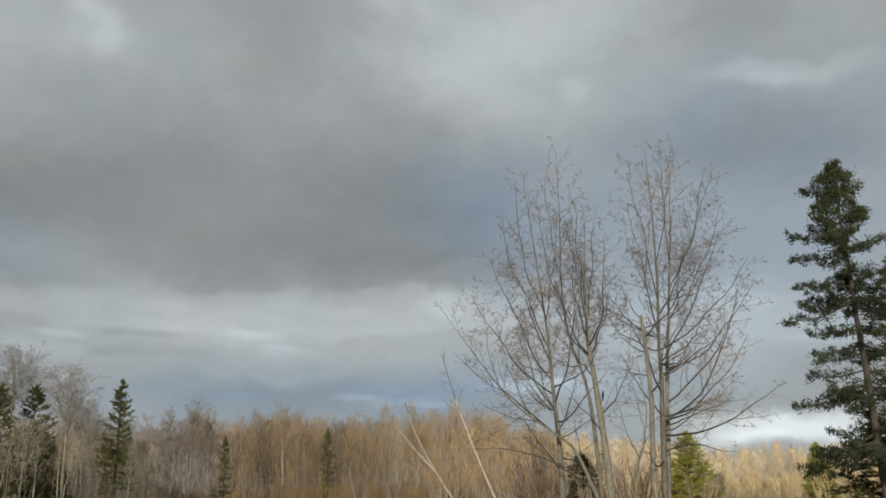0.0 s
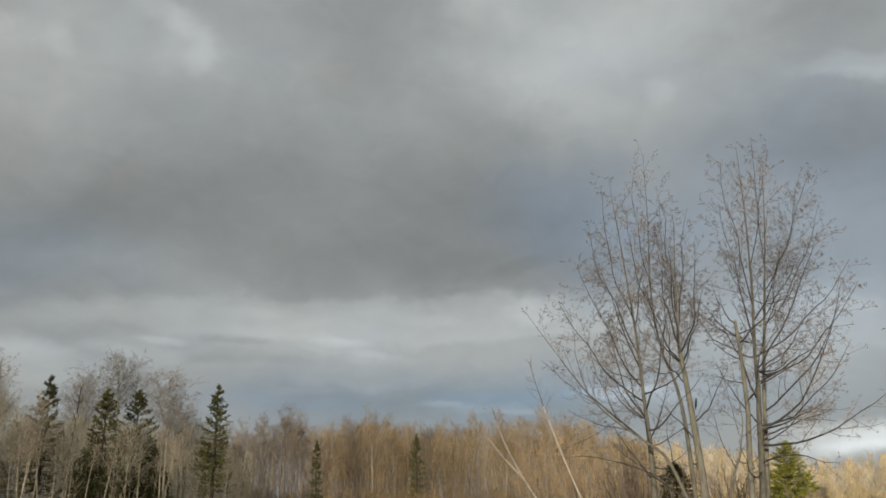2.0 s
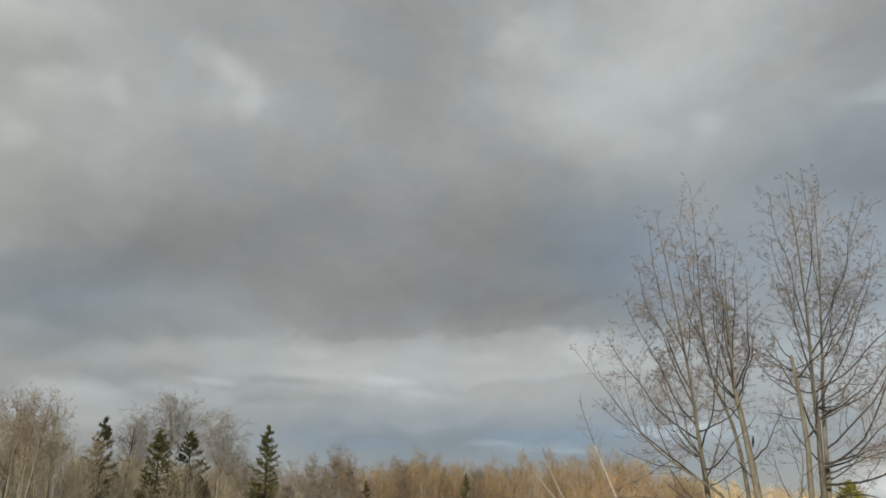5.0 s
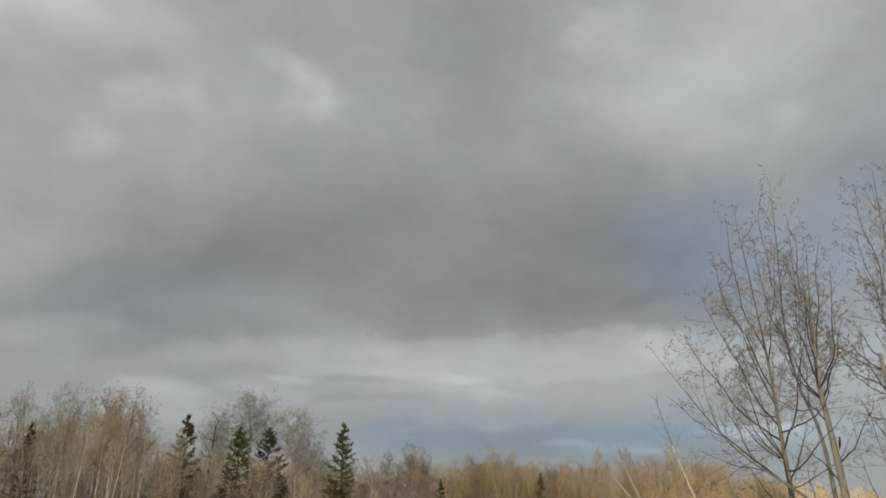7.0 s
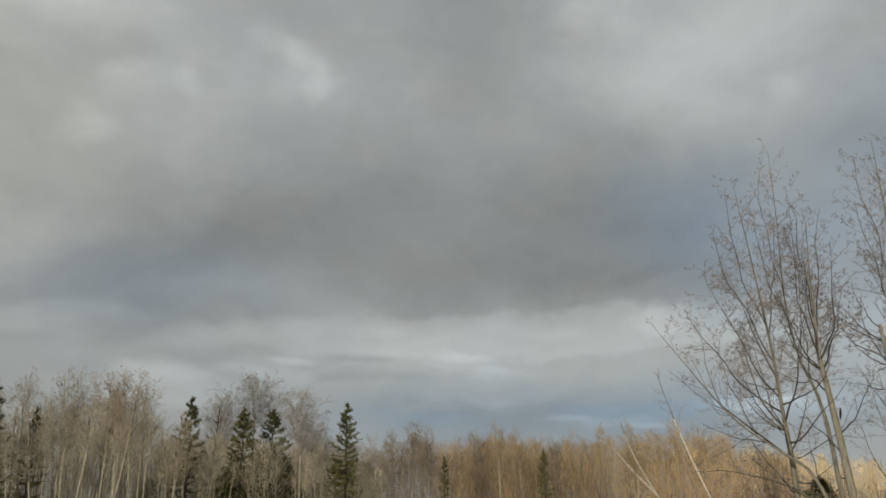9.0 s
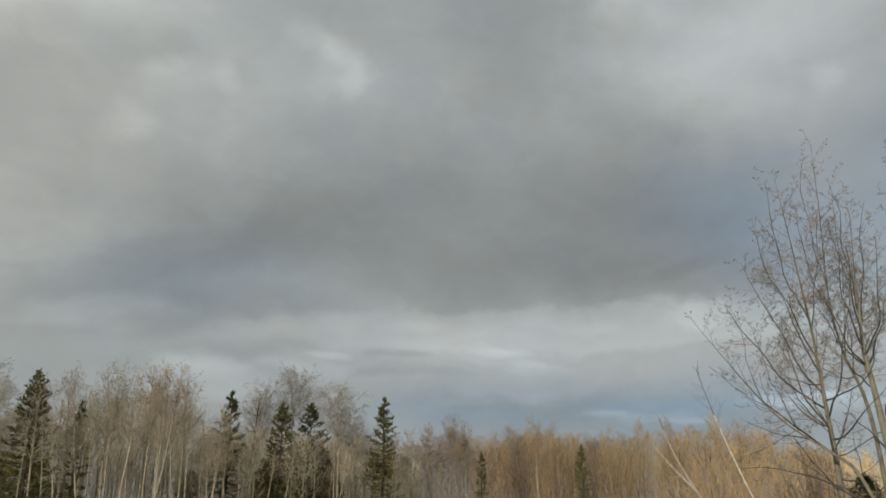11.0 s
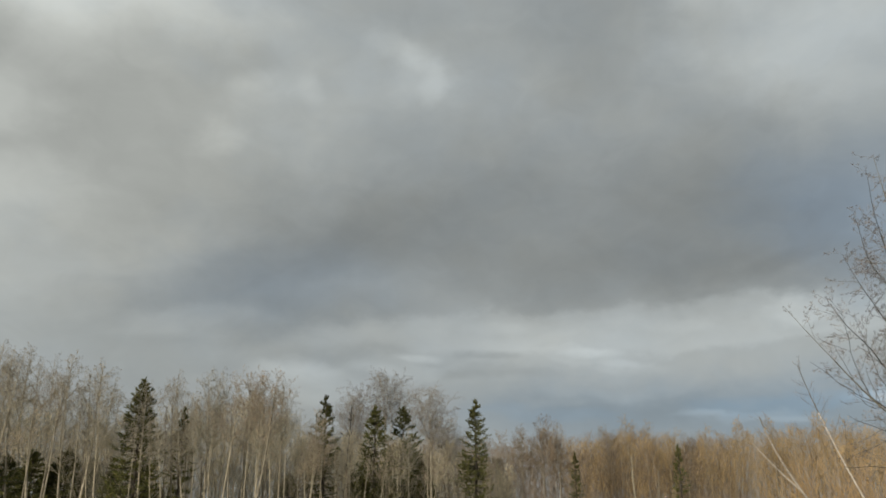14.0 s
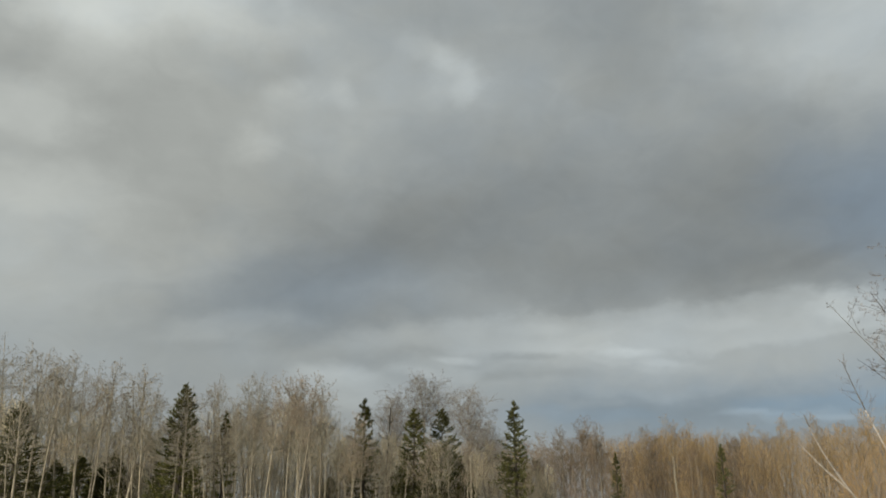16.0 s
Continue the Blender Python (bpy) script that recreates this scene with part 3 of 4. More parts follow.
# ---- spruces ----
def spruce_parts(h, wide, whorls, per, tuft, gap, clear=0.08, fine=1.0, droop=0.25, seed=1, belly=1.25, thick=0.16):
    """Stem, boughs and needles of a spruce of height h. gap: how uneven the boughs are."""
    global rnd
    keep, rnd = rnd, random.Random(seed)
    stem, needles = Shape(), Shape()
    n = 14
    axis = [Vector((rnd.gauss(0, 0.012) * h * 0.2, rnd.gauss(0, 0.012) * h * 0.2, h * i / n)) for i in range(n + 1)]
    axis[0] = Vector((0, 0, -0.15))
    stem.tube(axis, taper(h * 0.0105 + 0.02, 0.010, n + 1, 0.9), 9)
    for i in range(whorls):
        s = clear + (1 - clear) * max(0.0, (i + rnd.uniform(-0.25, 0.25)) / whorls)
        s = min(max(s, clear), 0.985)
        z = s * h
        k = min(int(s * n), n - 1)
        root = axis[k].lerp(axis[k + 1], s * n - k)
        full = wide / 2 * max(0.06, min(1.0, belly * (1 - s)) ** 0.72) * (0.8 if s < clear + 0.1 else 1.0)
        turn = rnd.uniform(0, 6.28)
        for j in range(per):
            if rnd.random() < gap * 0.35:
                continue
            w = turn + 6.283 * j / per + rnd.gauss(0, 0.25)
            s2 = min(max(s + rnd.gauss(0, 0.45) / whorls, clear * 0.8), 0.985)
            k = min(int(s2 * n), n - 1)
            root = axis[k].lerp(axis[k + 1], s2 * n - k)
            lump = min(1.0, 2.5 * (1 - s)) * noise.noise(Vector((math.cos(w) * 1.1, math.sin(w) * 1.1, s * h * 0.55 + seed)))
            ln = full * rnd.uniform(1 - gap * 0.6, 1.08) * (1 + gap * 0.9 * lump)
            out = Vector((math.cos(w), math.sin(w), 0))
            rise = 0.95 * s ** 2.5 * ln
            mid = root + out * ln * 0.55 + Vector((0, 0, rise * 0.4 - droop * ln * (1 - s) * 0.9))
            tip = root + out * ln + Vector((0, 0, rise - droop * ln * (1 - s) * 0.75))
            line = bow(root, mid, tip, 6)
            stem.tube(line, taper(0.008 + ln * 0.011, 0.005, 7), 4)
            # sprays of needles along the bough, densest towards its end
            m = max(4, int(ln * 9.0 * fine))
            for q in range(m):
                a = 1 - 0.85 * ((q + rnd.random()) / m) ** 1.25
                e = min(int(a * 6), 5)
                p = line[e].lerp(line[e + 1], a * 6 - e)
                d = (line[e + 1] - line[e]).normalized()
                side = d.cross(Vector((0, 0, 1))).normalized() * rnd.choice((-1, 1))
                near = min(1.0, 0.4 + 4.0 * (1 - s2))
                sl = ln * rnd.uniform(0.16, 0.34) * (1.1 - 0.55 * a) + 0.12 * near ** 2
                sd = (d * 0.75 + side * rnd.uniform(0.3, 1.0) + Vector((0, 0, rnd.uniform(-0.4, 0.55)))).normalized()
                spray = [p, p + sd * sl * 0.5 + Vector((0, 0, -0.02 * sl)), p + sd * sl + Vector((0, 0, 0.06 * sl))]
                cnt = max(5, int(sl * 27 * fine))
                for c in range(cnt):
                    f = (c + rnd.random()) / cnt
                    g = spray[0].lerp(spray[1], f * 2) if f < 0.5 else spray[1].lerp(spray[2], f * 2 - 1)
                    nd = (sd * 0.8 + rand_dir() * 0.85 + Vector((0, 0, 0.22))).normalized()
                    needles.spike(g, g + nd * tuft * near * rnd.uniform(0.7, 1.25), tuft * thick)
    # leading shoot
    for c in range(int(60 * fine)):
        f = 0.93 + 0.07 * rnd.random()
        g = Vector((axis[-1].x, axis[-1].y, h * f))
        needles.spike(g, g + (rand_dir() * 0.5 + Vector((0, 0, 0.8))).normalized() * tuft * 1.2, tuft * 0.13)
    rnd = keep
    return stem.mesh("trunk", SPRUCE_BARK, True), needles


def spruce(place, parts, label, group="", turn=0.0, scale=1.0, fat=1.0, name="spruce"):
    tree = empty(name, place, label, "tree", group)
    tree.rotation_euler.z, tree.scale = turn, (scale * fat, scale * fat, scale)
    part("trunk", parts[0], None, tree)
    part("crown", parts[1], None, tree)
    return tree


def tall_spruce(az, d, label):
    """The large spruce, bough by bough: tiers of boughs with clumped needles at their outer ends, and gaps that show the trunk."""
    global rnd
    keep, rnd = rnd, random.Random(11)
    base = spot(az, d)
    tree = empty("spruce", base, label, "tree")

    def stem_at(el):
        return at(az, el, d) - base

    axis = [Vector((0, 0, -0.15))] + [stem_at(el) + rand_dir() * 0.03 for el in (1.5, 4, 7, 10, 12.5, 15, 17, 18.4)] + [stem_at(19.4)]
    stem = Shape()
    stem.tube(axis, taper(0.15, 0.012, len(axis), 0.9), 10)
    part("trunk", stem, SPRUCE_BARK, tree, "", True)

    def clump(shape, heart, size, count):
        for c in range(count):
            g = heart + Vector((rnd.gauss(0, 0.5), rnd.gauss(0, 0.5), rnd.gauss(0, 0.42))) * size
            shape.spike(g, g + (rand_dir() + Vector((0, 0, 0.35))).normalized() * rnd.uniform(0.10, 0.19), 0.021)

    def bough(root, tip, sag, full=1.0):
        wood, needles = Shape(), Shape()
        ln = (tip - root).length
        line = sway(bow(root, (root + tip) / 2 + Vector((0, 0, -sag * ln)), tip, 7), 0.02)
        wood.tube(line, taper(0.010 + ln * 0.012, 0.006, 8), 5)
        side = (tip - root).cross(Vector((0, 0, 1))).normalized()
        n = int((5 + ln * 6.0) * full)
        for q in range(n):
            a = 1 - 0.8 * ((q + rnd.random()) / n) ** 1.15
            e = min(int(a * 7), 6)
            p = line[e].lerp(line[e + 1], a * 7 - e)
            off = side * rnd.gauss(0, 0.20) * ln * (1.15 - a) + Vector((0, 0, rnd.uniform(-0.16, 0.20)))
            heart = p + off
            wood.spike(p, heart, 0.012)
            clump(needles, heart, rnd.uniform(0.14, 0.27) * (1.15 - 0.45 * a), rnd.randint(18, 30))
        tagged(part("needles", needles, NEEDLES_DEEP, part("bough", wood, SPRUCE_BARK, tree)), kind="stuff")

    tiers = ((-25.7, 18.5, 18.2), (-28.0, 18.5, 18.1), (-24.9, 17.9, 17.2), (-28.5, 17.6, 17.2), (-25.3, 16.6, 16.3), (-28.4, 16.0, 15.8), (-25.6, 15.9, 15.6), (-23.6, 15.2, 14.5),
             (-29.4, 14.3, 13.9), (-23.6, 13.7, 13.7), (-29.9, 12.2, 12.4), (-23.5, 11.8, 12.3), (-23.7, 10.8, 11.4), (-22.6, 9.7, 10.6), (-24.0, 10.3, 10.7), (-30.6, 9.6, 10.2),
             (-25.0, 8.8, 9.2), (-24.1, 7.5, 8.0), (-30.4, 7.2, 7.9), (-23.6, 6.2, 6.4), (-22.5, 4.5, 5.2), (-24.3, 4.6, 5.3), (-31.2, 4.4, 5.0), (-24.4, 2.5, 3.4), (-23.3, 1.5, 2.6), (-23.0, 0.9, 2.1),
             (-31.0, 2.0, 3.0), (-22.4, 0.4, 1.7), (-24.0, 0.2, 1.2), (-31.4, 0.4, 1.4))
    for tip_az, tip_el, root_el in tiers:
        bough(stem_at(root_el), at(tip_az, tip_el, d + rnd.uniform(-0.7, 0.7)) - base, 0.07 if root_el < 14 else 0.02)
    # boughs towards and away from the open side, shorter than the long ones of their tier
    for i in range(84):
        root_el = tiers[i % len(tiers)][2] + rnd.gauss(0, 0.55)
        root = stem_at(min(root_el, 18.6))
        reach = float(np.interp(root_el, (0, 5, 10, 14, 17, 19), (2.5, 2.3, 1.9, 1.6, 1.0, 0.4))) * rnd.uniform(0.45, 0.95)
        w = rnd.uniform(0, 6.283)
        rise = float(np.interp(root_el, (0, 10, 16, 19), (-0.2, -0.08, 0.25, 0.9)))
        bough(root, root + Vector((math.cos(w), math.sin(w), rise)) * reach, 0.06 if root_el < 14 else 0.02, 0.9)
    top = Shape()
    for i in range(46):
        el = 16.6 + 2.85 * i / 45
        clump(top, stem_at(el) + rand_dir() * (0.55 - 0.155 * (el - 16.4)), 0.2, 17)
    tagged(part("leading_shoot", top, NEEDLES_DEEP, tree), kind="stuff")
    rnd = keep
    return tree


tall_spruce(-26.97, 35, "tall dark green spruce with ragged layered boughs and gaps")
KINDS = []
for h, wide, wh, per, gap, cl, sd in ((9.0, 2.9, 36, 7, 0.48, 0.14, 21), (9.0, 2.5, 30, 7, 0.8, 0.26, 22), (9.0, 3.6, 34, 8, 0.55, 0.08, 23), (9.0, 1.9, 28, 6, 0.85, 0.12, 24)):
    a, b = spruce_parts(h, wide, wh, per, 0.215, gap, cl, 0.58, 0.30, sd, 1.45, 0.14)
    KINDS.append((a, b.mesh("crown", NEEDLES)))
LOW_KINDS = {}
for k, wide, sd in ((0, 3.2, 26), (2, 3.8, 27)):
    a, b = spruce_parts(9.0, wide, 30, 7, 0.40, 0.5, 0.03, 0.42, 0.12, sd, 1.15, 0.13)
    LOW_KINDS[k] = (a, b.mesh("crown", NEEDLES))
for az, el, d, kind, turn, label in (
        (-29.3, 13.2, 38, 1, 0.8, "dark green spruce close behind a taller one"),
        (31.8, 7.45, 58, 1, 0.3, "narrow dark green spruce standing among bare aspens"),
        (28.4, 6.80, 57, 0, 1.2, "dark green spruce close beside another, among aspens"),
        (26.5, 6.75, 59, 2, 2.1, "broad-based dark green spruce at the wood's edge"),
        (21.52, 7.27, 58, 1, 3.0, "dense dark green spruce standing clear at the wood's edge"),
        (14.86, 3.70, 80, 3, 0.5, "small slender dark spruce in front of bare brush"),
        (8.15, 4.15, 88, 3, 1.5, "slim dark spruce deep in the rusty woods"),
        (43.7, 8.15, 49.5, 0, 4.0, "tall dark green spruce behind pale aspen stems"),
        (41.0, 6.40, 62, 3, 2.0, "thin sparse spruce among aspens"),
        (53.3, 6.60, 50, 2, 0.9, "broad dark spruce behind pale aspen stems"),
        (47.7, 3.60, 62, 2, 2.6, "low dark young spruce in the undergrowth"),
        (46.2, 3.00, 72, 2, 0.4, "low dark young spruce in the undergrowth"),
        (49.6, 3.40, 61, 2, 1.4, "low dark young spruce in the undergrowth"),
        (44.9, 2.60, 62, 0, 3.4, "low dark young spruce in the undergrowth"),
        (25.6, 3.60, 61, 2, 5.0, "low dark young spruce under the taller ones"),
        (29.4, 3.00, 60, 2, 5.6, "low dark young spruce under the taller ones"),
        (43.0, 2.90, 72, 2, 3.9, "low dark young spruce in the undergrowth"),
        (51.0, 3.10, 63, 2, 0.2, "low dark young spruce in the undergrowth"),
        (48.6, 2.60, 65, 0, 5.2, "low dark young spruce in the undergrowth"),
        (27.4, 3.40, 62, 2, 4.4, "low dark young spruce under the taller ones"),
        (24.9, 2.60, 60, 0, 2.2, "low dark young spruce under the taller ones"),
        (34.0, 2.20, 60, 2, 1.1, "low dark young spruce in the undergrowth"),
        (-27.0, 3.30, 37, 2, 2.9, "low dense dark spruce at the foot of the tallest one"),
        (-8.9, 1.95, 52, 2, 1.0, "low bushy dark spruce behind the poplars")):
    low = el < 3.65 and d < 75
    spruce(spot(az, d), LOW_KINDS[kind] if low else KINDS[kind], label, "spruces at the wood's edge", turn, (1.6 + d * math.tan(radians(el))) / 9.0, 2.3 if low and az < 0 else 1.7 if low else 1.3 if az > 53 else 1.12)
a, b = spruce_parts(4.9, 3.3, 26, 8, 0.17, 0.3, 0.03, 1.0, 0.05, 31, 1.0)
YOUNG = (a, b.mesh("crown", NEEDLES_YOUNG))
spruce(spot(-15.75, 60), YOUNG, "sunlit yellow-green young spruce, dense to the ground", name="young_spruce", group="young spruces", fat=1.25)
spruce(spot(-23.5, 75), YOUNG, "yellow-green young spruce behind the tall one", name="young_spruce", group="young spruces", turn=2.0, scale=0.90)


# ---- bare aspens of the stand ----
def aspen_parts(h, r0, crown, spread, seed, dense=1.0, style=(54, 0.04, 0.0050, 0.0, 0.017, 2, 2, 2), mat=None):
    """A slim bare aspen of height h: clear stem, narrow crown of upswept branches from the height fraction crown."""
    global rnd
    keep, rnd = rnd, random.Random(seed)
    stem, twigs = Shape(), Shape()
    lean = Vector((rnd.gauss(0, 0.03), rnd.gauss(0, 0.03), 1)).normalized()
    pts = wander(Vector((0, 0, -0.15)), lean, h, h / 12, 0.035, 0.03)
    radii = taper(r0, 0.007, len(pts), 1.0)
    stem.tube(pts, radii, 7)
    count = int(32 * dense)
    for i in range(count):
        s = crown + (0.97 - crown) * (i + rnd.random()) / count
        j = s * (len(pts) - 1)
        k = min(int(j), len(pts) - 2)
        p = pts[k].lerp(pts[k + 1], j - k)
        w = rnd.uniform(0, 6.283)
        a = radians(rnd.uniform(32, 72) * (1.05 - 0.4 * s))
        ln = spread * rnd.uniform(0.5, 1.1) * (1.25 - 0.85 * (s - crown) / (1 - crown)) * (0.7 if s < crown + 0.08 else 1)
        q = Vector((math.cos(w) * math.sin(a), math.sin(w) * math.sin(a), math.cos(a)))
        line = wander(p, q, ln, ln / 6, 0.17, 0.055)
        rr = taper(min(radii[k] * 0.5, 0.006 + 0.006 * ln), 0.005, len(line))
        stem.tube(line, rr, 4)
        clothe(stem, twigs, line[1:], rr[1:], 1, 0.18, ln * 0.45, style)
    rnd = keep
    return stem.mesh("trunk", ASPEN_BARK, True), twigs.mesh("twigs", mat or ASPEN_TWIG, False, None if mat else ASPEN_BUD)


ASPENS = [aspen_parts(10.0, 0.075, 0.46, 2.3, 41), aspen_parts(10.0, 0.065, 0.55, 1.9, 42), aspen_parts(10.0, 0.085, 0.42, 2.5, 43),
          aspen_parts(10.0, 0.06, 0.58, 1.7, 44, 0.8), aspen_parts(10.0, 0.07, 0.38, 2.3, 45, 1.0)]
BROWN = [aspen_parts(10.0, 0.075, 0.46, 2.3, 53, 1.0, mat=ASPEN_BROWN), aspen_parts(10.0, 0.065, 0.53, 2.0, 54, 0.9, mat=ASPEN_BROWN)]
THIN = [aspen_parts(10.0, 0.075, 0.45, 2.4, 51, 0.55), aspen_parts(10.0, 0.07, 0.52, 2.1, 52, 0.5)]
SLIM = [aspen_parts(10.0, 0.06, 0.60, 1.5, 47, 0.35), aspen_parts(10.0, 0.052, 0.66, 1.2, 48, 0.3)]
ROUND = aspen_parts(10.0, 0.085, 0.56, 3.2, 46, 1.5, (60, 0.0, 0.0048, 0.0, 0.012, 3, 2, 1), HAZE_TWIG)


def aspen(az, d, el, kind, label, lean=0.0):
    """lean: degrees to the left of upright, seen from the eye."""
    tree = empty("bare_aspen", spot(az, d), label, "tree", "bare aspens of the stand")
    s = (1.6 + d * math.tan(radians(el))) / 10.0
    tree.scale = (s * 1.2, s * 1.2, s)
    ahead = spot(az, 1)
    tree.rotation_euler = (Matrix.Rotation(radians(-lean), 4, ahead) @ Matrix.Rotation(rnd.uniform(0, 6.28), 4, "Z")).to_euler()
    part("trunk", kind[0], None, tree)
    tagged(part("crown", kind[1], None, tree), kind="stuff")


def skyline(az):
    """Height angle of the stand's top at a heading."""
    return float(np.interp(az, [20, 22, 24, 30, 32, 34, 35, 37, 39.8, 42, 44, 46.3, 48.3, 51.6, 53.4, 62, 75],
                           [4.2, 4.6, 5.4, 5.6, 6.2, 7.8, 9.0, 9.4, 9.0, 8.0, 7.9, 8.8, 9.8, 10.0, 10.5, 10.2, 10.0]))


FRONT = "slim bare aspen with pale beige trunk and upswept twigs"
for az, lean in ((49.0, -1.0), (49.4, 3.0), (44.4, -0.6), (43.3, 1.0), (40.3, 4.5), (39.2, 3.8), (39.6, -3.6), (50.6, 3.6), (37.0, 3.0), (36.1, -3.4), (32.8, -3.8),
                 (30.5, -3.2), (28.2, -3.6), (24.7, -1.7), (53.1, 1.9), (47.0, -3.2), (34.6, 0.5), (51.8, -1.0), (26.0, 0.7), (41.2, 1.0), (45.8, 1.4), (38.3, -0.8)):
    aspen(az, rnd.uniform(46, 52), skyline(az) + rnd.uniform(-0.9, 0.1), rnd.choice(BROWN + ASPENS[:1] if az < 39 else ASPENS), FRONT, lean)
for az, lean in ((47.4, -1.1), (43.8, 2.1), (41.9, 4.4), (40.0, 4.2), (37.7, 0.8), (36.7, 2.7), (36.0, 2.2), (33.2, 1.2), (32.8, 0.8), (32.1, -4.3), (31.1, -1.6), (29.1, -2.0),
                 (26.9, -3.6), (24.5, -5.0), (53.2, 4.1), (48.9, -0.5), (46.2, 2.5), (34.2, -1.2), (38.8, 1.8), (42.6, 2.4), (50.0, 0.6), (52.4, 2.2), (27.6, 1.2), (30.0, 2.0), (35.2, 3.0)):
    aspen(az, rnd.uniform(44, 50), skyline(az) - rnd.uniform(0.9, 2.6), rnd.choice(SLIM), "thin young aspen with a pale stem and few twigs", lean)
for i in range(62):
    az = 20.5 + 46 * (i + rnd.random()) / 62
    far = rnd.uniform(53, 80)
    aspen(az, far, skyline(az) - abs(rnd.gauss(0.2, 1.3)), rnd.choice(BROWN if az < 39 and far < 70 else THIN if far > 60 else ASPENS), "bare grey-brown aspen deeper in the stand", rnd.gauss(0, 2.4))
for az, d, el in ((27.9, 70, 8.85), (29.6, 72, 7.6), (24.5, 66, 7.9), (23.2, 72, 5.9)):
    aspen(az, d, el, ROUND, "bare aspen with a rounded hazy crown of fine twigs", 0.5)


def dome_tree(az, d, el, kind, label):
    """A bare tree whose rounded crown rises over the woods about it."""
    tree = empty("bare_tree", spot(az, d), label, "tree", "round-crowned trees of the far woods")
    s = (1.6 + d * math.tan(radians(el))) / 10.0
    tree.scale, tree.rotation_euler.z = (s, s, s), rnd.uniform(0, 6.28)
    part("trunk", kind[0], None, tree)
    tagged(part("crown", kind[1], None, tree), kind="stuff")


DOME_STYLE = (52, 0.04, 0.013, 0.0, 0.02, 2, 2)
GREY_DOMES = [aspen_parts(10.0, 0.08, 0.42, 2.7, 71, 0.9, DOME_STYLE, WOODS_GREY), aspen_parts(10.0, 0.075, 0.46, 2.2, 72, 0.8, DOME_STYLE, WOODS_GREY)]
RUST_DOMES = [aspen_parts(10.0, 0.08, 0.42, 2.6, 73, 0.9, DOME_STYLE, WOODS_RUST), aspen_parts(10.0, 0.075, 0.46, 2.2, 74, 0.8, DOME_STYLE, WOODS_RUST)]
SUN_RUST_DOME = aspen_parts(10.0, 0.08, 0.42, 2.6, 75, 0.9, DOME_STYLE, SUN_RUST_TWIG)
for az, d, el in ((17.0, 100, 6.0), (18.4, 108, 5.3), (15.9, 104, 5.5), (13.0, 106, 5.2), (20.0, 98, 5.0)):
    dome_tree(az, d, el, GREY_DOMES[int(d) % 2], "grey-brown bare tree with a rounded hazy crown")
for az, d, el in ((11.1, 100, 5.9), (10.2, 104, 5.4), (6.6, 102, 5.1), (4.4, 106, 5.6), (2.3, 100, 5.5), (8.6, 108, 4.9)):
    dome_tree(az, d, el, RUST_DOMES[int(d) % 2], "rusty brown bare tree with a rounded crown")
# crowns where the sunlight is painted on as amber twig colour
for az, d, el in ((-0.6, 98, 5.9), (-1.9, 102, 5.5), (0.9, 106, 5.2), (-3.4, 100, 5.0)):
    dome_tree(az, d, el, SUN_RUST_DOME, "rusty bare tree with a rounded crown, sunlight painted in as amber")


# ---- leaning birches and a bare pole in front of the rusty woods ----
def birch(label, path, d, r0, fork=None, white=7, tip_r=0.012):
    """A leaning birch: its stem by heading and height angle, white as far as the given tenth of its length."""
    base = spot(path[0][0], d)
    tree = empty("leaning_birch", base, label, "tree", "leaning birches")
    stem, twigs = Shape(), Shape()
    pts = [Vector((0, 0, -0.1))] + [at(az, el, d) - base for az, el in path[1:]]
    line = bow(pts[0], pts[1], pts[2], 10)
    rr = taper(r0, tip_r, len(line), 1.0)
    stem.tube(line[:white + 1], rr[:white + 1], 8)
    trunk = part("trunk", stem, BIRCH_BARK, tree, "chalky white birch bark", True)
    arms, leader = Shape(), Shape()
    leader.tube(line[white:], rr[white:], 6)
    clothe(leader, twigs, line[white - 2:], rr[white - 2:], 1, 0.19, 1.2, (44, 0.06, 0.0036, 0.0, 0.010, 3, 3, 1))
    part("leader", leader, POPLAR_SIDE, trunk, "thin grey upper stem")
    if fork:
        tip = at(fork[1], fork[2], d) - base
        start = line[fork[0]]
        arm = bow(start, (start + tip) / 2 + Vector((0, 0, -0.1)), tip, 7)
        ar = taper(r0 * 0.65, 0.02, len(arm))
        arms.tube(arm, ar, 6)
        clothe(arms, twigs, arm[3:], ar[3:], 1, 0.25, 0.8, (38, 0.05, 0.0045, 0.2, 0.012, 2, 3))
    part("branch", arms, BIRCH_BARK if fork else POPLAR_LIMB, tree)
    tagged(part("crown", twigs, POPLAR_TWIG, tree, "fine brown twigs"), kind="stuff")


birch("white birch leaning over, forked near its middle", [(-1.3, 0), (1.42, 1.95), (2.93, 5.75)], 45, 0.080, (4, 3.62, 4.25), 9, 0.026)
birch("thin white birch leaning over before rusty woods", [(-3.6, 0), (-1.3, 3.7), (0.3, 8.9)], 47, 0.070)


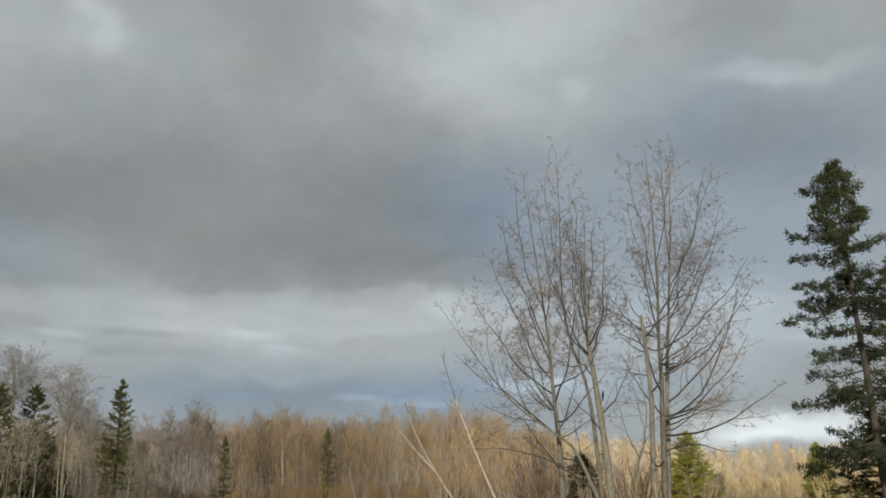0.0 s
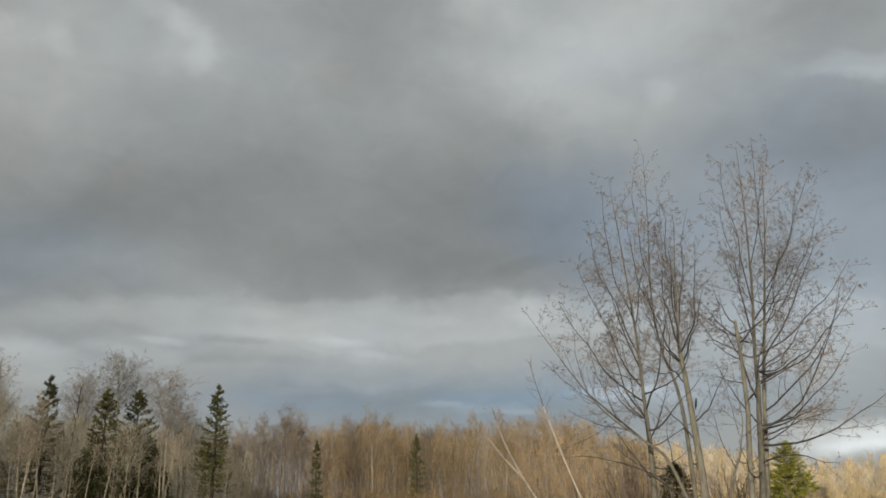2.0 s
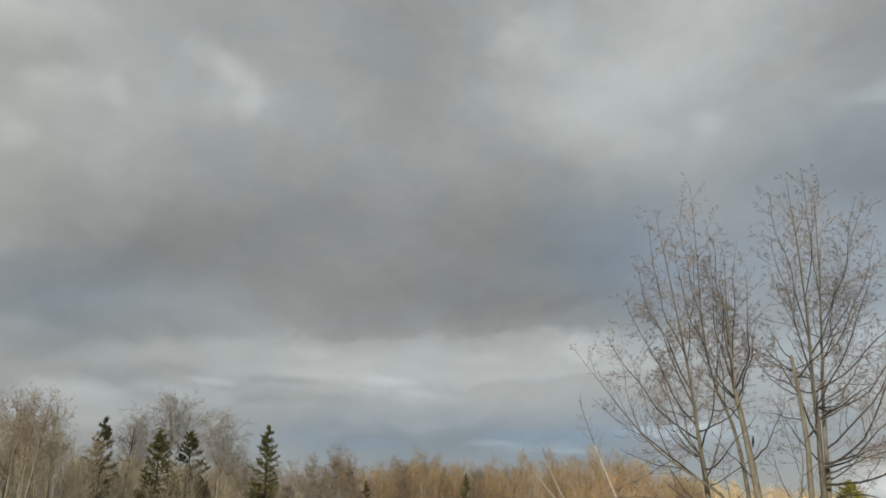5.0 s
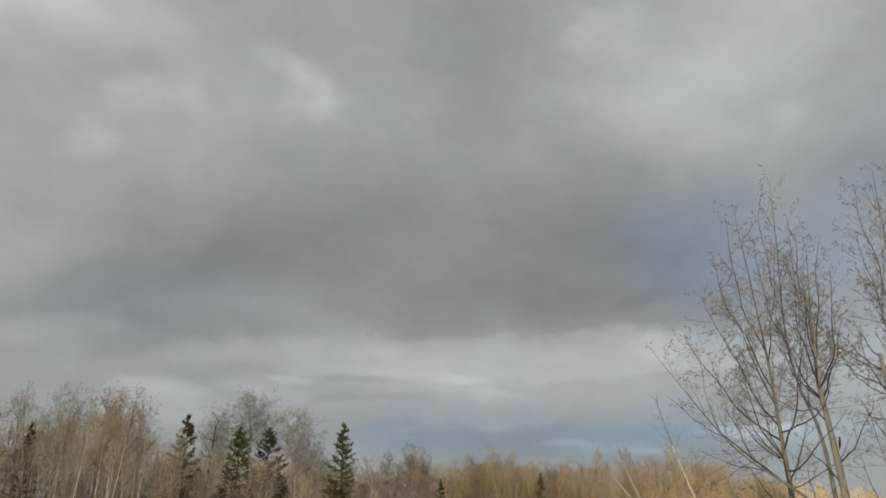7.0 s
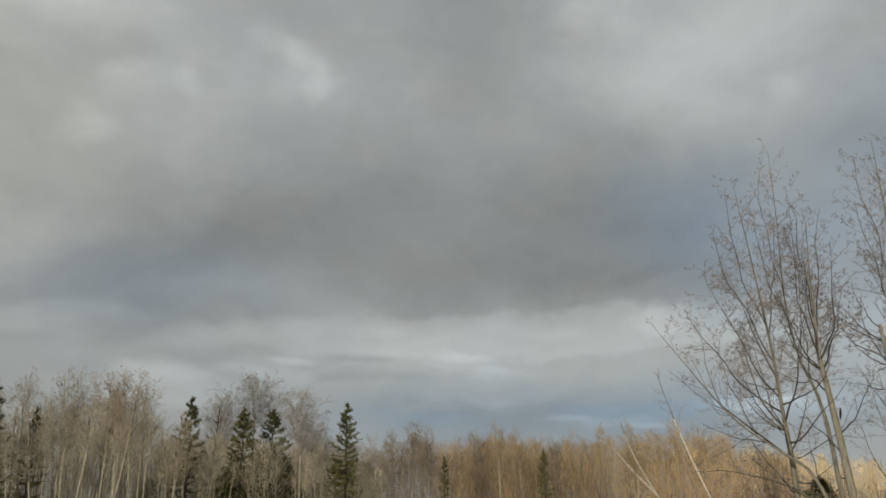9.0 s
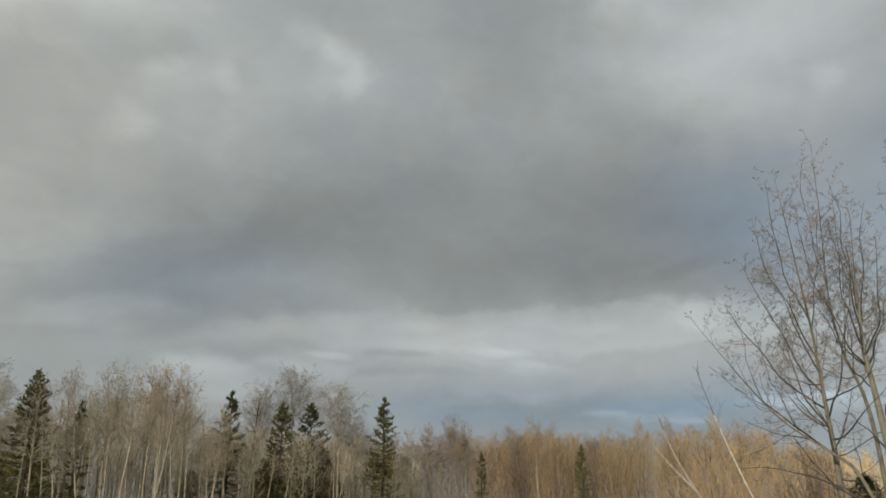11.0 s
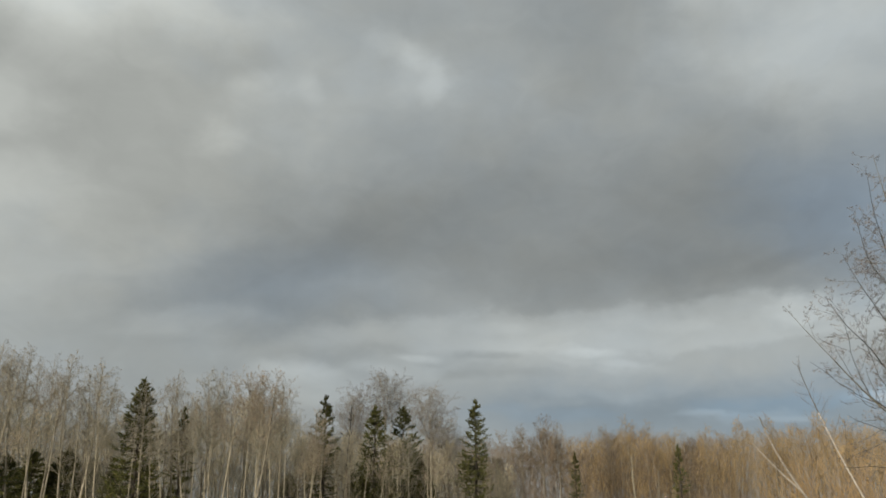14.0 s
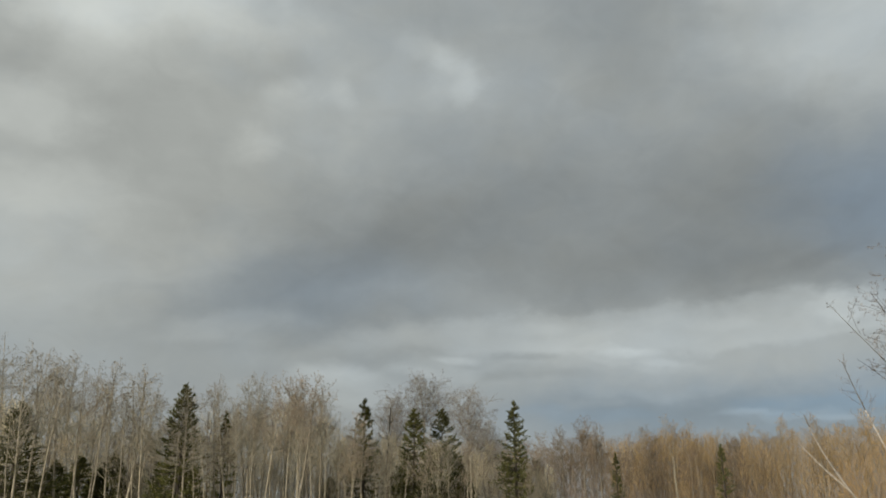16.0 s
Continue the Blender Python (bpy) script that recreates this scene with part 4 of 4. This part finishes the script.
def pole_tree(az, d, el, r0, label, arms=0):
    tree = empty("dead_tree", spot(az, d), label, "tree", "bare poles in the woods")
    stem, twigs = Shape(), Shape()
    h = 1.6 + d * math.tan(radians(el))
    pts = wander(Vector((0, 0, -0.1)), Vector((0, 0, 1)), h, h / 8, 0.02, 0.02)
    rr = taper(r0, r0 * 0.5, len(pts))
    stem.tube(pts, rr, 7)
    part("trunk", stem, POPLAR_LIMB if arms else ASPEN_BARK, tree, "", True)
    for i in range(arms):
        k = len(pts) - 2 - i % 4
        w = 2.4 * i + 0.4
        line = wander(pts[k], Vector((math.cos(w), math.sin(w), rnd.uniform(0.2, 1.0))).normalized(), rnd.uniform(0.45, 0.85), 0.16, 0.5, 0.12)
        twigs.tube(line, taper(0.035, 0.014, len(line)), 5)
    clothe(twigs, twigs, pts[4:], rr[4:], 0, 0.5, 0.7, (60, 0.05, 0.012, 0.0, 0.01, 1, 3))
    tagged(part("crown", twigs, POPLAR_LIMB if arms else DEAD_BARK, tree, "a few dead snapped twigs"), kind="stuff")


pole_tree(11.05, 90, 3.45, 0.11, "straight pale dead trunk without a crown")
pole_tree(24.5, 55, 3.9, 0.10, "short pale dead trunk among spruces")
pole_tree(30.3, 57, 7.0, 0.075, "dead grey snag with short broken branches", 11)
pole_tree(9.6, 96, 2.6, 0.09, "straight pale dead trunk without a crown")
pole_tree(-20.5, 120, 1.0, 0.12, "straight pale dead trunk before the sun-tinted woods")


# ---- brush in front of the woods ----
def brush(az, d, h, wide, mat, label, seed, stem_mat=None, thick=1.0):
    global rnd
    keep, rnd = rnd, random.Random(seed)
    bush = empty("bare_shrub", spot(az, d), label, "shrub", "bare shrubs before the woods")
    twigs = Shape()
    for i in range(9):
        w = rnd.uniform(0, 6.28)
        q = Vector((math.cos(w) * rnd.uniform(0.1, 0.55), math.sin(w) * rnd.uniform(0.1, 0.55), 1)).normalized()
        line = wander(Vector((math.cos(w) * 0.2, math.sin(w) * 0.2, -0.1)), q, h * rnd.uniform(0.65, 1.05), h / 8, 0.12, 0.04)
        rr = taper(0.05 * thick, 0.012 * thick, len(line))
        wood = Shape()
        wood.tube(line, rr, 5)
        clothe(wood, twigs, line[2:], rr[2:], 1, 0.22, wide * 0.3, (40, 0.08, 0.008, 0.2, 0.015, 2, 3))
        part("stem", wood, stem_mat or DEAD_BARK, bush)
    tagged(part("crown", twigs, mat, bush), kind="stuff")
    rnd = keep


for i, (az, d, h, wide) in enumerate(((19.4, 76, 5.2, 3.0), (17.4, 78, 6.0, 3.0), (16.2, 82, 4.6, 2.6), (13.2, 80, 4.2, 3.0), (18.4, 74, 4.0, 2.4), (6.0, 78, 4.0, 3.2),
                                     (-5.6, 50, 4.6, 2.4), (-6.6, 56, 3.6, 2.4), (-11.8, 48, 3.4, 2.6), (3.8, 70, 3.4, 3.0), (-4.2, 60, 3.6, 2.6),
                                     (-9.3, 37, 2.9, 2.4), (-12.4, 36, 3.1, 2.2), (-7.0, 39, 3.0, 2.4), (-16.2, 44, 2.2, 2.4))):
    brush(az, d, h, wide, WOODS_RUST if d < 45 else WOODS_GREY, "leafless rusty shrub at the poplars' feet" if d < 45 else "leafless grey-brown shrub with many thin stems", 60 + i)


# shrubs whose amber colour stands in for sunlight on rusty twigs
for i, (az, d, h, wide) in enumerate(((0.8, 74, 6.6, 4.2), (-1.6, 70, 6.4, 4.2), (-3.4, 66, 6.3, 4.0), (-5.0, 64, 5.6, 3.8), (-2.4, 62, 4.6, 3.4), (-6.4, 66, 5.2, 3.6), (-0.2, 64, 5.0, 3.8), (-3.9, 60, 4.4, 3.4), (-7.6, 62, 4.6, 3.4), (-8.8, 66, 4.6, 3.6))):
    brush(az, d, h, wide, SUN_RUST_TWIG, "leafless rusty shrub with spreading branches, sunlight painted in as amber", 80 + i)


for i, (az, d, h, wide) in enumerate(((-6.3, 34, 4.3, 1.4), (-5.6, 35, 3.2, 1.5), (-6.8, 34.5, 3.6, 1.4), (-12.1, 33, 3.5, 1.7))):
    brush(az, d, h, wide, WOODS_RUST, "dark upright leafless thicket beside the poplars", 95 + i, SHRUB_STEM, 0.45)


# ---- the woods beyond: too many bare trees to count ----
def woods(name, label, mats, az0, az1, d0, d1, count, top, twig_r, seed, per=330, low=0.12, limbs=14, reach=(0.05, 0.13), slim=1.0):
    """Bare trees joined into one stem mesh and one twig mesh. top: headings and height angles of the skyline."""
    rs = np.random.RandomState(seed)
    sv, sf, tv, tf = [], [], [], []
    ns = nt = 0
    for i in range(count):
        d = math.sqrt(rs.uniform(d0 * d0, d1 * d1))
        az = az0 + (az1 - az0) * (i + rs.uniform()) / count
        el = np.interp(az, top[0], top[1])
        el += 0.75 * noise.noise(Vector((az * 0.55, seed, 0)))
        lim = 1.6 + d * math.tan(radians(max(el, 0.2)))
        h = lim * (1 - abs(rs.normal(0, 0.12)))
        x, y = -d * math.sin(radians(az)), d * math.cos(radians(az))
        lx, ly = rs.normal(0, 0.09, 2)
        # stem: a tapered five-sided pole with a bend
        r = h * 0.0065 * rs.uniform(0.5, 1.4)
        w = np.arange(5) * 2 * np.pi / 5
        for k, s in enumerate((0, 0.35, 0.7, 1.0)):
            rad = r * (1 - 0.9 * s)
            sv.append(np.stack([x + lx * h * s * s + rad * np.cos(w), y + ly * h * s * s + rad * np.sin(w), np.full(5, h * s - 0.1)], 1))
        for k in range(3):
            for q in range(5):
                q2 = (q + 1) % 5
                sf.append((ns + k * 5 + q, ns + k * 5 + q2, ns + k * 5 + 5 + q2, ns + k * 5 + 5 + q))
        ns += 20
        # limbs: long thin upswept spikes off the stem
        for q in range(limbs):
            a, b = rs.uniform(0.25, 0.9), rs.uniform(0, 2 * np.pi)
            g = h * rs.uniform(0.12, 0.3) * (1.15 - a * 0.6)
            o = rs.uniform(0.25, 0.7)
            f = np.array([x + lx * h * a * a, y + ly * h * a * a, h * a])
            e = f + g * np.array([math.cos(b) * o, math.sin(b) * o, 1 - o * 0.5])
            lr = r * 0.42
            sv.append(np.array([f + (lr, 0, 0), f + (-lr * 0.5, lr * 0.87, 0), f + (-lr * 0.5, -lr * 0.87, 0), e]))
            sf += [(ns, ns + 1, ns + 3), (ns + 1, ns + 2, ns + 3), (ns + 2, ns, ns + 3)]
            ns += 4
        # twigs: upswept spikes, thickest in the upper half
        n = int(per * rs.uniform(0.7, 1.2))
        s = rs.uniform(0.0, 0.8, n) if reach[1] > 0.3 else low + (1 - low) * rs.beta(1.5, 1.25, n)
        spread = h * 0.17 * slim * np.maximum(np.sin(np.pi * np.clip((s - low) / (1 - low), 0.03, 0.97)) ** 0.7, np.where(s < 0.5, 0.75, 0.0))
        w = rs.uniform(0, 2 * np.pi, n)
        rr = spread * np.sqrt(rs.uniform(0, 1, n))
        p = np.stack([x + lx * h * s * s + rr * np.cos(w), y + ly * h * s * s + rr * np.sin(w), h * s * 0.96], 1)
        out = rs.uniform(0.1, 0.7, n) * slim
        dr = np.stack([np.cos(w) * out + rs.normal(0, 0.25 * slim, n), np.sin(w) * out + rs.normal(0, 0.25 * slim, n), rs.uniform(0.4, 1.1, n)], 1)
        dr /= np.linalg.norm(dr, axis=1)[:, None]
        ln = h * rs.uniform(*reach, n)
        q = p + dr * ln[:, None]
        q[:, 2] = np.minimum(q[:, 2], h * 1.02)
        a = np.cross(dr, [0.42, -0.77, 0.35])
        a /= np.linalg.norm(a, axis=1)[:, None]
        b = np.cross(dr, a)
        t = twig_r * rs.uniform(0.6, 1.3, n)[:, None]
        tv.append(np.stack([p + a * t, p - a * 0.5 * t + b * 0.87 * t, p - a * 0.5 * t - b * 0.87 * t, q], 1).reshape(-1, 3))
        base = nt + np.arange(n) * 4
        tf.append(np.stack([base, base + 1, base + 3, base + 1, base + 2, base + 3, base + 2, base, base + 3], 1).reshape(-1, 3))
        nt += 4 * n
    root = empty(name, (0, 0, 0), label, "woods", kind="stuff")
    me = bpy.data.meshes.new("stems")
    me.from_pydata(np.concatenate(sv).tolist(), [], sf)
    me.materials.append(mats[0])
    me.shade_smooth()
    tagged(part("stems", me, None, root), kind="stuff")
    V, F = np.concatenate(tv).astype(np.float32), np.concatenate(tf).astype(np.int32)
    me = bpy.data.meshes.new("twigs")
    me.vertices.add(len(V))
    me.vertices.foreach_set("co", V.ravel())
    me.loops.add(F.size)
    me.loops.foreach_set("vertex_index", F.ravel())
    me.polygons.add(len(F))
    me.polygons.foreach_set("loop_start", np.arange(0, F.size, 3, dtype=np.int32))
    me.update(calc_edges=True)
    me.materials.append(mats[1])
    tagged(part("twigs", me, None, root), kind="stuff")


WOODS_TOP = ([-40, -27, -18.8, -11.7, -5.5, -3, 0, 5.4, 8, 11, 14, 17, 19.2, 24, 70], [2.2, 2.3, 2.2, 3.1, 4.1, 4.9, 5.3, 5.1, 4.7, 5.5, 4.8, 5.7, 4.8, 5.0, 5.2])
STAND_TOP = ([18, 22, 24, 30, 33, 35, 37, 40, 44, 48, 53, 70], [3.3, 3.8, 4.9, 5.2, 5.6, 7.2, 7.6, 7.2, 6.0, 6.8, 7.2, 7.0])
woods("stand_undergrowth", "brown leafless undergrowth filling the aspen stand", (WOODS_STEM, WOODS_OLIVE), 19, 64, 54, 82, 180, STAND_TOP, 0.013, 90, 420, 0.0)
woods("rusty_woods", "rusty brown leafless woods, dense with thin stems", (RUST_STEM, WOODS_RUST), -7.5, 15, 95, 150, 195, WOODS_TOP, 0.015, 91, 320, 0.0)
woods("grey_woods", "grey-brown leafless woods, hazy with fine twigs", (WOODS_STEM, WOODS_GREY), 5, 33, 85, 160, 185, WOODS_TOP, 0.016, 92, 320, 0.04)
woods("deep_woods", "grey-brown leafless woods deep behind the aspen stand", (WOODS_STEM, WOODS_GREY), 33, 66, 90, 150, 90, WOODS_TOP, 0.018, 96, 260, 0.04)
# the next two carry painted sunlight in their straw-gold twigs and stems
woods("sun_tinted_woods", "leafless woods in the distance, sunlight painted in as straw colour", (SUN_TINT_STEM, WOODS_SUN_TINT), -42, -5, 115, 200, 330, WOODS_TOP, 0.028, 93, 160, 0.0, 8, (0.06, 0.17), 0.7)
LOW_TOP = ([-45, 20], [0.75, 0.75])
woods("sun_tinted_brush", "low brush along the field's edge, sunlight painted in as straw colour", (SUN_TINT_STEM, WOODS_SUN_TINT), -42, -3, 60, 118, 330, LOW_TOP, 0.014, 94, 90, 0.0, 4, (0.2, 0.5), 0.6)
woods("brown_brush", "low brown leafless brush before the woods", (RUST_STEM, WOODS_RUST), -6, 24, 78, 93, 130, LOW_TOP, 0.011, 95, 150, 0.0, 6, (0.15, 0.45))


# ---- a stouter aspen that stands before the stand ----
STOUT = aspen_parts(10.0, 0.10, 0.55, 2.2, 49, 0.9, mat=ASPEN_BROWN)
aspen(36.45, 45, 9.0, STOUT, "tall bare aspen with a stout pale trunk before the stand", -2.4)
